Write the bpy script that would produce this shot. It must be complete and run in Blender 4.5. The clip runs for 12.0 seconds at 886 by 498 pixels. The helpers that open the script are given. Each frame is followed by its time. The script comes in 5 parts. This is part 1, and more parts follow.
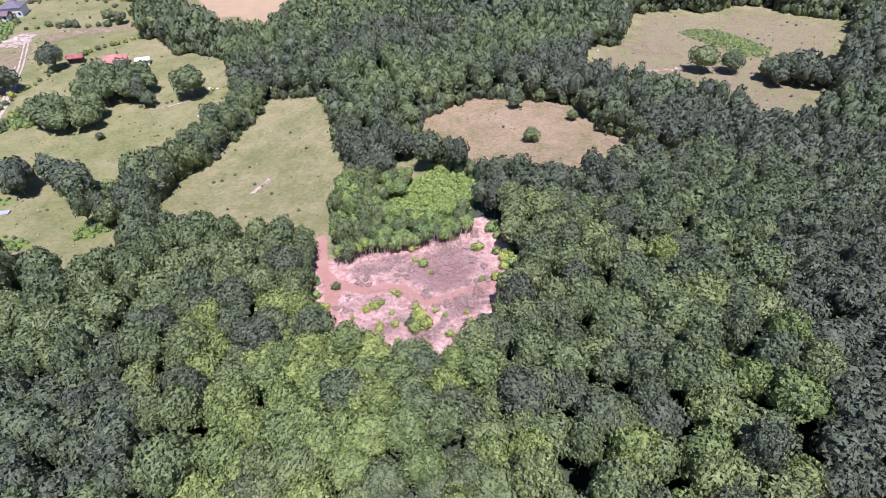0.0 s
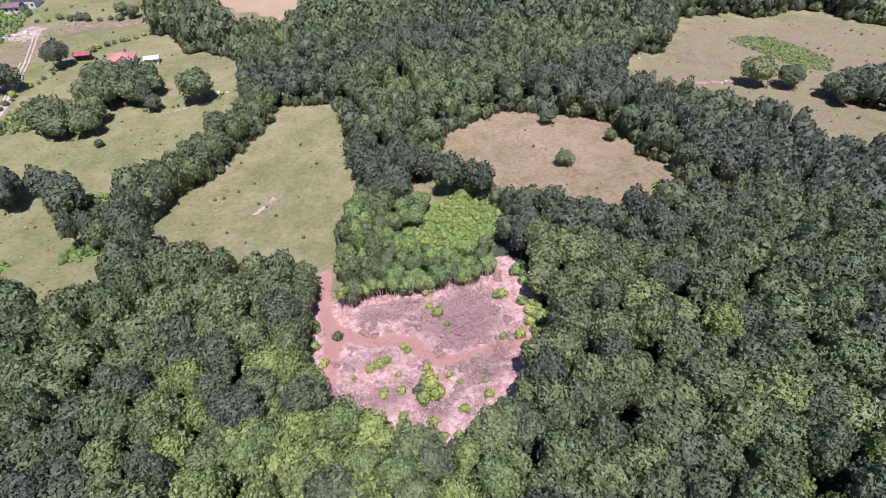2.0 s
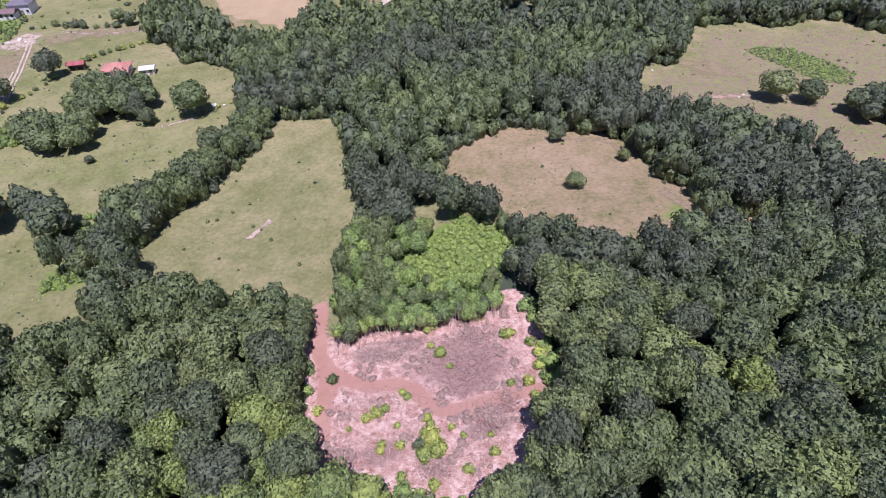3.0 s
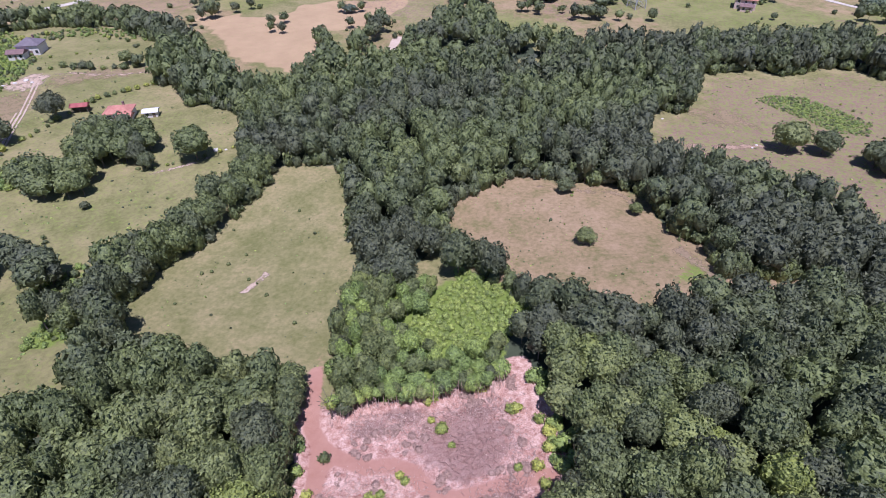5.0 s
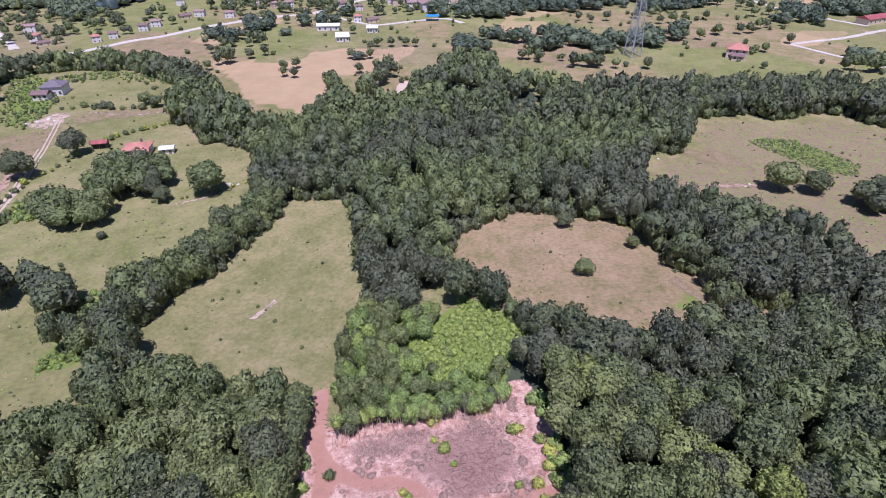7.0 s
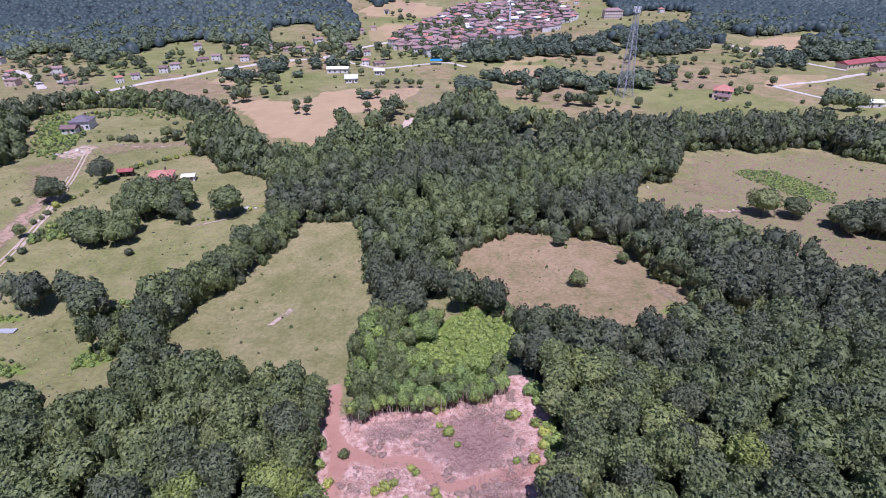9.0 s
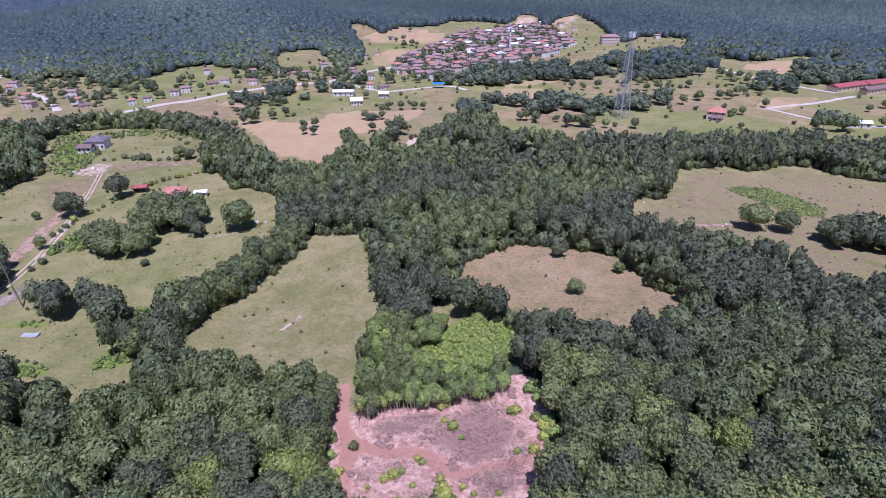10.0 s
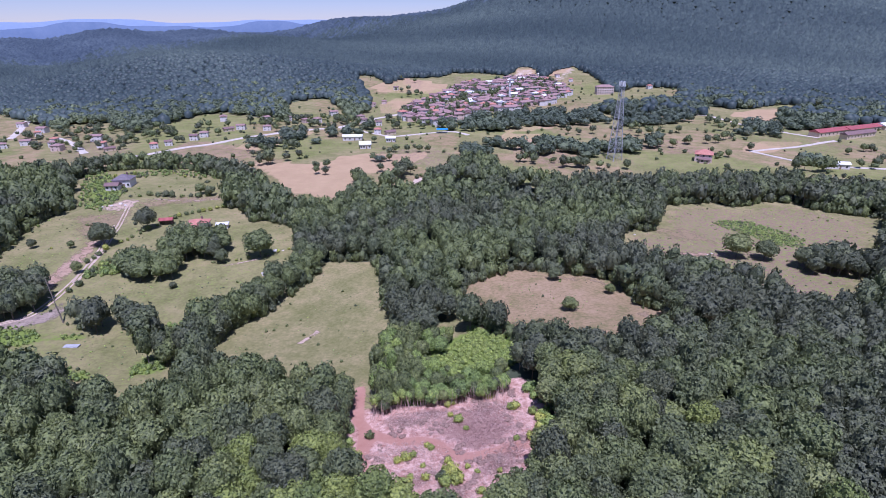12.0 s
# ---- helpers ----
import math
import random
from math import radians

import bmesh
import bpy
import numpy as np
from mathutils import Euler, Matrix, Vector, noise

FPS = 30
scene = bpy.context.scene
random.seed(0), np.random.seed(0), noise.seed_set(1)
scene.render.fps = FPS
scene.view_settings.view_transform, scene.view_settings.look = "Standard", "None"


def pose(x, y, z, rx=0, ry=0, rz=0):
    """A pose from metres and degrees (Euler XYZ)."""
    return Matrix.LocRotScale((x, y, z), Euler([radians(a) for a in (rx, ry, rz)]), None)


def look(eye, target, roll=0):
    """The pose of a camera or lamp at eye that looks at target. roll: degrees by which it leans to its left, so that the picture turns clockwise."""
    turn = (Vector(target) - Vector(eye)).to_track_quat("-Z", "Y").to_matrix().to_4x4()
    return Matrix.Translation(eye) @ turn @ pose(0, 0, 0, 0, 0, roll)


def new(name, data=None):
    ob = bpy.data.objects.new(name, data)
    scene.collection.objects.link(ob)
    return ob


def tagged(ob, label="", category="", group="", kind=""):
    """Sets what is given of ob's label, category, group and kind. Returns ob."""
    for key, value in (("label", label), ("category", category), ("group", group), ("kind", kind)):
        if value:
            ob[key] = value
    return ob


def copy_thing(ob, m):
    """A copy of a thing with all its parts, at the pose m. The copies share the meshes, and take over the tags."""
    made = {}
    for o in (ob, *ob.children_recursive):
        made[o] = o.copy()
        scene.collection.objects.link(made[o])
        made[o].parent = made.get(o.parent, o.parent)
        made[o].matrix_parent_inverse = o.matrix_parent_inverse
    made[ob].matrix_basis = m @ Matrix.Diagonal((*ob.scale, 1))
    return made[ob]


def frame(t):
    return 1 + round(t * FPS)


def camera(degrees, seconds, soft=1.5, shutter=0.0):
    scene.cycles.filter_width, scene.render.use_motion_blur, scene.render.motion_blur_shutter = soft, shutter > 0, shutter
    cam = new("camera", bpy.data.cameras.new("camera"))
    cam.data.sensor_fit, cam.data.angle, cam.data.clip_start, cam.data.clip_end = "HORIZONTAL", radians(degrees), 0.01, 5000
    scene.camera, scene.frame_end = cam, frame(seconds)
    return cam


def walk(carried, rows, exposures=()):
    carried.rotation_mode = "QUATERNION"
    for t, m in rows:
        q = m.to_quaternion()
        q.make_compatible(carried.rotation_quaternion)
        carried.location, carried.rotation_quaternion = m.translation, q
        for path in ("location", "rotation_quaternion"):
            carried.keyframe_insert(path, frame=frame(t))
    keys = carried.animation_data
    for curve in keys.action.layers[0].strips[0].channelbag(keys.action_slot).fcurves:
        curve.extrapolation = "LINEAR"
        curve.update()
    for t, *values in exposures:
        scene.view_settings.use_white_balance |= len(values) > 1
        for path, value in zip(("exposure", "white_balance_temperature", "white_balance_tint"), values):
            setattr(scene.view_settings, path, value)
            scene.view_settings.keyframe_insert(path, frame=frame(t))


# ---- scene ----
cam = camera(77.8, 12.0, soft=0.5)
METRES, EYE, TILT, LEAN, TURN = 85.0, 90.0, -41.0, 1.0, 0.0
ROWS = [
    (0.0, 0.0, 0.0, 0.0, 0.0, 0.0, -0.0),
    (0.5, 0.0033, 0.0373, 0.0271, 0.93, -0.02, -0.84),
    (1.0, 0.005, 0.0818, 0.0593, 1.56, -0.11, -1.41),
    (1.5, 0.0054, 0.133, 0.0962, 2.0, -0.54, -1.76),
    (2.0, 0.0041, 0.1844, 0.1343, 2.23, -1.02, -1.96),
    (2.5, 0.0019, 0.2322, 0.175, 2.44, -1.16, -2.11),
    (3.0, -0.0002, 0.2745, 0.2134, 2.69, -1.05, -2.33),
    (5.0, -0.0045, 0.3485, 0.2851, 3.18, 2.28, -3.12),
    (5.5, -0.0042, 0.3444, 0.2828, 3.24, 3.42, -3.28),
    (6.0, -0.0044, 0.3332, 0.2744, 3.28, 4.54, -3.4),
    (6.5, -0.0035, 0.316, 0.2598, 3.37, 5.65, -3.56),
    (7.0, -0.0027, 0.2937, 0.2402, 3.38, 6.78, -3.62),
    (9.0, 0.0026, 0.1671, 0.1274, 3.46, 11.18, -3.85),
    (9.5, 0.0034, 0.1305, 0.0952, 3.53, 12.39, -3.93),
    (10.0, 0.0035, 0.0932, 0.0623, 3.59, 13.6, -3.91),
    (10.5, 0.0038, 0.0552, 0.0284, 3.67, 14.75, -4.01),
    (11.0, 0.0049, 0.0162, -0.0062, 3.7, 15.95, -4.01),
    (11.5, 0.0062, -0.0236, -0.0413, 3.73, 17.18, -4.0),
    (12.0, 0.0097, -0.063, -0.0767, 3.76, 18.46, -4.04),
]
EXPOSURES = [(0.0, 0.56, 5550, 25), (3.0, 0.30, 5600, 26), (6.5, 0.20, 5600, 28), (9.5, 0.14, 5450, 31), (12.0, 0.13, 5250, 34)]
walk(cam, [(t, pose(0, 0, EYE, TILT, LEAN, TURN) @ pose(METRES * x, METRES * y, METRES * z, 90 + pitch, roll, yaw)) for t, x, y, z, yaw, pitch, roll in ROWS], EXPOSURES)

# ---- light ----
SUN_UP, SUN_FROM = 67.0, (0.22, -1.0)
world = bpy.data.worlds.new("sky")
world.use_nodes = True
scene.world = world
wn = world.node_tree.nodes
wl = world.node_tree.links
sky = wn.new("ShaderNodeTexSky")
sky.sky_type = "NISHITA"
sky.sun_disc = False
sky.sun_elevation = radians(SUN_UP)
sky.sun_rotation = math.atan2(SUN_FROM[0], SUN_FROM[1])
sky.air_density, sky.dust_density, sky.ozone_density = 1.0, 0.0, 2.0
sky.altitude = 1200
wn["Background"].inputs["Strength"].default_value = 0.075
air = wn.new("ShaderNodeMix")
air.data_type, air.blend_type = "RGBA", "MULTIPLY"
air.inputs[0].default_value = 1.0
air.inputs[7].default_value = (0.90, 0.89, 1.03, 1)
wl.new(sky.outputs[0], air.inputs[6])
wl.new(air.outputs[2], wn["Background"].inputs["Color"])
sun = new("sun", bpy.data.lights.new("sun", "SUN"))
sun.data.energy, sun.data.angle, sun.data.color = 4.45, radians(0.53), (1.0, 0.97, 0.93)
flat = math.hypot(*SUN_FROM)
sun.matrix_world = look((SUN_FROM[0] / flat * 200 * math.cos(radians(SUN_UP)), SUN_FROM[1] / flat * 200 * math.cos(radians(SUN_UP)),
                         200 * math.sin(radians(SUN_UP))), (0, 0, 0))

# ---- lie of the land ----
# centre x, y, spread x, y, height
BUMPS = [(85, 50, 65, 50, 18), (-5, 30, 60, 38, 8), (-90, 60, 60, 40, 3), (750, 1900, 850, 650, 360), (-450, 800, 260, 140, 42),
         (-1000, 2200, 900, 500, 55), (-500, 2600, 260, 300, 50), (-300, 3400, 900, 500, 75),
         (45, 125, 35, 35, 5), (-75, 140, 60, 50, -5), (100, 225, 60, 50, -5)]


def land(x, y):
    """Height of the ground, for numbers or arrays."""
    x, y = np.asarray(x, float), np.asarray(y, float)
    z = np.full(np.broadcast(x, y).shape, 2.0)
    for cx, cy, sx, sy, h in BUMPS:
        z = z + h * np.exp(-((x - cx) / sx) ** 2 - ((y - cy) / sy) ** 2)
    far = np.clip((np.hypot(x, y) - 900) / 900, 0, 1)
    z = z + far * (20 * np.sin(x / 170 + 1.3 * np.sin(y / 260)) * np.sin(y / 210 + 0.7) + 7 * np.sin(x / 71 + y / 93))
    z = z + 0.25 * np.sin(x / 9.0 + 0.6 * np.sin(y / 7)) * np.sin(y / 11.0)
    return z


def ground_z(x, y):
    return float(land(x, y))


# ---- the plan: open ground, from which the woods keep away ----
BIG_FIELD = [(-83.2, 124.2),(-80.6, 137.6),(-77.3, 144.8),(-72.9, 155),(-70.1, 164.2),(-67.5, 171.6),(-65.8, 180.4),(-64.6, 186),(-46.9, 187.3),(-40.1, 171.2),(-35.2, 152.5),(-30, 140.8),(-31.1, 135.8),(-33.1, 124.4),(-32, 116.9),(-30.8, 108.1),(-30.7, 104.8),(-31.6, 99.5),(-33.7, 100.7),(-35.8, 102.8),(-39, 104),(-42.1, 103.2),(-46.4, 104.4),(-49.7, 106.8),(-56.2, 109.3),(-62.3, 109.3),(-68.7, 108.4)]
TRACK_GAP = [(-33.8, 104),(-30.2, 105.7),(-30.2, 101.5),(-30, 96.4),(-29.5, 93.2),(-31.1, 93.2),(-32.2, 98.5)]
CLEARING = [(-30.5, 95.1),(-25.3, 91.9),(-21.3, 96.9),(-15.2, 97),(-9.1, 98.6),(-5, 100.6),(2, 100.2),(4, 103.8),(6, 106.6),(7.9, 103.4),(10.9, 99.4),(10.9, 92.6),(12, 88.9),(13.9, 85.6),(13.9, 82.7),(9,75),(7,69),(4,66),(1,62),(0,62),(-3,64),(-7,65),(-15.1, 65.2),(-19.1, 64.2),(-22.1, 66.2),(-25.2, 73.4),(-27.3, 78.6),(-25.3, 83.8),(-27.4, 88.9)]
MEADOW = [(-9.1, 164),(-5.1, 169.7),(2, 177),(8, 182),(17.1, 180.8),(25.1, 179.8),(33.2, 177.8),(39.2, 177.6),(43,172),(44.6, 163.6),(47.7, 152.4),(51.3, 147.7),(51.7, 140.6),(53.3, 135.2),(55, 131.9),(62.3, 134.2),(68.6, 134.1),(73, 133.9),(70.5, 128.3),(63, 125.5),(56, 123),(50.2, 123),(46, 124),(39.9, 121),(35.1, 120.5),(29.7, 117.5),(26.9, 119.5),(23.2, 121.6),(18.5, 125.2),(12.8, 127.2),(8.9, 132.8),(6, 137.6),(-0, 142.7),(-6.1, 150.6)]
BRACKEN = [(-7.4,132.7),(-6,141),(0.6,136),(10.9,130.8),(12.4,124),(6,115),(-2.3,112),(-12,113),(-16.4,116.5),(-15,121.5)]
GRASS_GAP = [(-16.9,136.5),(-10,146.8),(-6.2,145.4),(-5.7,138.5),(-9,133),(-12.2,131.8)]
YOUNG = [(-22.6, 132),(-12.2, 131.9),(-9.1, 135.5),(10.9, 130.8),(12.8, 124.1),(9.9, 120.8),(6, 116.2),(5, 111.4),(5, 106.6),(1,102),(-9.1, 99.5),(-20.3, 97.9),(-24.4, 95.7),(-27.4, 97.2),(-28, 103.6),(-29.4, 113.1),(-30.6, 123.7),(-28.4, 134)]
LEFT_FIELDS = [(-158.8, 100.4),(-132.2, 104.4),(-113.6, 100.8),(-102.6, 95.8),(-94.1, 90.5),(-85, 89.6),(-77.8, 91.6),(-75.1, 94),(-86.1, 116.5),(-83.6, 111.9),(-88.6, 124.2),(-90.7, 131.7),(-89.8, 143.5),(-85.3, 152.5),(-79.2, 150.7),(-73.6, 157.5),(-71.8, 168.8),(-70.3, 177),(-84.9, 204.9),(-92.4, 220.9),(-106.4, 226.7),(-115,228),(-126,242),(-137,247),(-144,264),(-148,281),(-162,298),(-197,320),(-225,321),(-246,312),(-253,294),(-232,264),(-212,240),(-213,213),(-199,182),(-196,160),(-223,144)]
RIGHT_FIELD = [(59, 230.1),(66.7, 236.7),(75.3, 237.6),(80.4, 249.5),(86.1, 269),(96.2, 273.9),(113.2, 276),(119.6, 272.4),(127.5, 270.9),(138.9, 277.6),(153.5, 278.4),(156.9, 267),(161.1, 263.1),(183.2, 253.5),(110.5, 148.6),(100, 159.3),(94.2, 165.9),(87.7, 176.1),(75.7, 182.7),(69.7, 187.1),(58.2, 191.6),(50, 195.5)]
VALLEY_NEAR = [(-200,323),(-174,316),(-154,296),(-131,284),(-108,256),(-92,237),(-80.2, 233.6),(-74,259),(-63,265),(-51,263),(-47,271),(-40,275),(-37,300),(-26,322),(-16,339),(-5,352),(2,314),(26,296),(48,294),(68,302),(76,300),(88,298),(100.8, 298.3),(113.9, 294.3),(132.9, 293.9),(154.6, 296),(176.5, 291.8),(202,288),(240,293)]
VALLEY_FAR = [(460,597),(329,496),(298,494),(244,475),(247,519),(279,564),(337,597),(296,614),(249,580),(216,597),(204,652),(226,721),(179,737),(136,695),(141,810),(119,923),(90,892),(63,816),(57,925),(30,931),(16,845),(-27,876),(-70,873),(-82,813),(-128,793),(-141,731)]
VALLEY_LEFT = [(-174,781),(-195,767),(-168,687),(-144,624),(-132,556),(-138,508),(-170,588),(-196,634),(-230,615),(-229,584),(-192,506),(-255,534),(-280,549),(-302,532),(-303,501),(-313,472),(-309,432),(-366,484),(-399,482),(-378,441),(-410,467),(-462,495),(-527,540),(-660,539),(-363,282),(-299,294),(-268,300),(-252,309),(-232,318),(-208,323)]
VALLEY = VALLEY_NEAR + VALLEY_FAR + VALLEY_LEFT
SCRUB_GAPS = [[(-29,285),(-21,296),(-3,292),(-5,281),(-23,277)], [(4, 261.8),(7, 277.7),(22.1, 282.7),(20.1, 267.3)]]
OPEN = [BIG_FIELD, TRACK_GAP, CLEARING, MEADOW, LEFT_FIELDS, RIGHT_FIELD, VALLEY, GRASS_GAP] + SCRUB_GAPS
# copses that stand on the open ground
FIELD_COPSES = [
    [(-141, 166),(-130.7, 163.9),(-122, 162.5),(-114.1, 169),(-115.6, 176.5),(-125.9, 179.3),(-136.7, 175.9),(-141.7, 170.7)],
    [(-134.4, 181.7),(-127, 180.5),(-119.9, 182.5),(-111.8, 188.7),(-107.5, 194.3),(-113, 201.5),(-124.8, 204.2),(-134.9, 198.2)],
    [(-134.1, 134.6),(-125.5, 127.9),(-117.8, 128.5),(-122, 135.7),(-129.5, 137.1)],
    [(-118.9, 134.7),(-109.2, 126),(-95.5, 123.8),(-98.5, 130.9),(-109.4, 138.7),(-116.1, 139.1)],
    [(-202,137),(-176.7, 132.4),(-154.7, 130.2),(-146.1, 131.6),(-149, 141.6),(-155.4, 153.2),(-165.2, 155.9),(-176.6, 154.4),(-218,151)],
    [(117, 204.8),(118, 192.8),(129.6, 190.7),(137.8, 185.3),(145.3, 195.9),(141.1, 204.3),(132, 211.2)],
]
VALLEY_COPSES = [
    [(-52,464),(-4,458),(41,486),(81,479),(99,546),(46,561),(1,544),(-46,502)],
    [(-2,388),(10,385),(34,386),(48,369),(71,374),(101,386),(126,410),(126,426),(76,403),(35,409),(1,413)],
    [(85,487),(133,489),(185,518),(210,580),(200,641),(107,597),(91,562)],
    [(193,459),(220,456),(238,492),(213,500)],
    [(237,480),(266,476),(316,550),(268,528)],
    [(189,350),(203,348),(213,371),(202,373)],
]
LANE_COPSES = [
    [(-66,285),(-60,272),(-56,280),(-50,319),(-58,347),(-60,318),(-59,292)],
    [(-85,297),(-68,262),(-60,262),(-78,303),(-88,313)],
    [(-253,294),(-246,312),(-225,321),(-197,320),(-162,298),(-150,281),(-138,292),(-152,312),(-188,336),(-225,338),(-262,324),(-275,298)],
]
TREE_BELTS = [
    [(8,369),(9,358),(20,370),(32,372),(47,360),(52,387),(32,385),(20,382)],
    [(55,382),(53,362),(80,372),(100,376),(116,376),(124,368),(130,391),(100,392),(76,384)],
    [(35,347),(40,339),(61,339),(66,347)],
    [(-27,372),(-19,411),(-2,412),(3,407),(-1,376),(-9,366)],
    [(-3,496),(1,506),(40,522),(88,553),(126,569),(163,554),(164,534),(146,501),(109,477),(86,490),(60,500),(30,490)],
    [(192,448),(198,470),(218,480),(236,478),(220,448)],
]
LANE_TREES = [
    [(182,336),(180,352),(196,360),(211,355),(206,340)],
    [(241,488),(252,522),(300,530),(322,514),(272,479)],
    [(-63,296),(-56,292),(-46,322),(-52,330)],
    [(-80,350),(-76,362),(-66,360),(-66,349)],
    [(-188,382),(-188,402),(-166,404),(-164,381)],
    [(-158,333),(-156,347),(-145,346),(-145,334)],
    [(-177,408),(-173,432),(-158,440),(-150,408)],
    [(-147,399),(-145,409),(-135,408),(-136,399)],
    [(-139,425),(-136,440),(-124,462),(-114,428)],
    [(-118,442),(-118,468),(-108,474),(-104,442)],
]
COPSES = FIELD_COPSES + VALLEY_COPSES + LANE_COPSES + TREE_BELTS + LANE_TREES


def inside(poly, x, y):
    """Which of the points lie inside the outline."""
    x, y = np.asarray(x, float), np.asarray(y, float)
    hit = np.zeros(x.shape, bool)
    for (ax, ay), (bx, by) in zip(poly, poly[1:] + poly[:1]):
        if ay == by:
            continue
        hit ^= ((ay > y) != (by > y)) & (x < (bx - ax) * (y - ay) / (by - ay) + ax)
    return hit


def edge_distance(line, x, y, closed=True):
    """Distance to an outline or a line."""
    x, y = np.asarray(x, float), np.asarray(y, float)
    best = np.full(x.shape, 1e9)
    pairs = list(zip(line, line[1:] + line[:1])) if closed else list(zip(line, line[1:]))
    for (ax, ay), (bx, by) in pairs:
        dx, dy = bx - ax, by - ay
        k = np.clip(((x - ax) * dx + (y - ay) * dy) / max(dx * dx + dy * dy, 1e-9), 0, 1)
        best = np.minimum(best, np.hypot(x - ax - k * dx, y - ay - k * dy))
    return best


def mask(polys, x, y, soft, grow=0.0):
    """1 inside the outlines, 0 outside, soft at the edge."""
    out = np.zeros(np.asarray(x, float).shape)
    for p in polys:
        pad = soft + grow
        box = (x > min(q[0] for q in p) - pad) & (x < max(q[0] for q in p) + pad) & (y > min(q[1] for q in p) - pad) & (y < max(q[1] for q in p) + pad)
        if not box.any():
            continue
        d = edge_distance(p, x[box], y[box]) * np.where(inside(p, x[box], y[box]), 1, -1)
        out[box] = np.maximum(out[box], np.clip(0.5 + (d + grow) / (2 * soft), 0, 1))
    return out


def strip_mask(line, x, y, half, soft):
    out = np.zeros(x.shape)
    pad = half + soft
    box = (x > min(q[0] for q in line) - pad) & (x < max(q[0] for q in line) + pad) & (y > min(q[1] for q in line) - pad) & (y < max(q[1] for q in line) + pad)
    out[box] = np.clip(0.5 + (half - edge_distance(line, x[box], y[box], False)) / (2 * soft), 0, 1)
    return out


# ---- materials ----
def shader(name, rough=0.8, spec=0.3):
    m = bpy.data.materials.new(name)
    m.use_nodes = True
    n, l = m.node_tree.nodes, m.node_tree.links
    b = n["Principled BSDF"]
    b.inputs["Roughness"].default_value = rough
    b.inputs["Specular IOR Level"].default_value = spec
    return m, n, l, b


def noise_node(n, l, scale, detail=4.0, rough=0.55, vec=None):
    t = n.new("ShaderNodeTexNoise")
    t.inputs["Scale"].default_value = scale
    t.inputs["Detail"].default_value = detail
    t.inputs["Roughness"].default_value = rough
    if vec is not None:
        l.new(vec, t.inputs["Vector"])
    return t.outputs["Fac"]


def ramp(n, l, fac, stops):
    r = n.new("ShaderNodeValToRGB")
    e = r.color_ramp.elements
    while len(e) < len(stops):
        e.new(0.5)
    for k, (p, c) in zip(e, stops):
        k.position, k.color = p, (*c, 1)
    l.new(fac, r.inputs["Fac"])
    return r.outputs["Color"]


def mix(n, l, fac, a, b, kind="MIX"):
    m = n.new("ShaderNodeMix")
    m.data_type, m.blend_type = "RGBA", kind
    for sock, v in ((m.inputs[0], fac), (m.inputs[6], a), (m.inputs[7], b)):
        if isinstance(v, (int, float)):
            sock.default_value = v
        elif isinstance(v, tuple):
            sock.default_value = (*v, 1)
        else:
            l.new(v, sock)
    return m.outputs[2]


def calc(n, l, op, a, b=0.0):
    m = n.new("ShaderNodeMath")
    m.operation = op
    for sock, v in zip(m.inputs, (a, b)):
        if isinstance(v, (int, float)):
            sock.default_value = v
        else:
            l.new(v, sock)
    return m.outputs[0]


def bump(n, l, b, height, strength, distance):
    k = n.new("ShaderNodeBump")
    k.inputs["Strength"].default_value, k.inputs["Distance"].default_value = strength, distance
    l.new(height, k.inputs["Height"])
    l.new(k.outputs[0], b.inputs["Normal"])


def place(n):
    return n.new("ShaderNodeNewGeometry").outputs["Position"]


def plain(name, a, b, scale, rough=0.8, spec=0.3, relief=0.0, metal=0.0):
    """A surface of two close tones, mottled at two sizes."""
    m, n, l, p = shader(name, rough, spec)
    v = place(n)
    f = calc(n, l, "ADD", calc(n, l, "MULTIPLY", noise_node(n, l, scale, 3, 0.6, v), 0.6), calc(n, l, "MULTIPLY", noise_node(n, l, scale * 7, 3, 0.6, v), 0.4))
    l.new(ramp(n, l, f, [(0.35, a), (0.65, b)]), p.inputs["Base Color"])
    p.inputs["Metallic"].default_value = metal
    if relief:
        bump(n, l, p, f, 0.6, relief)
    return m


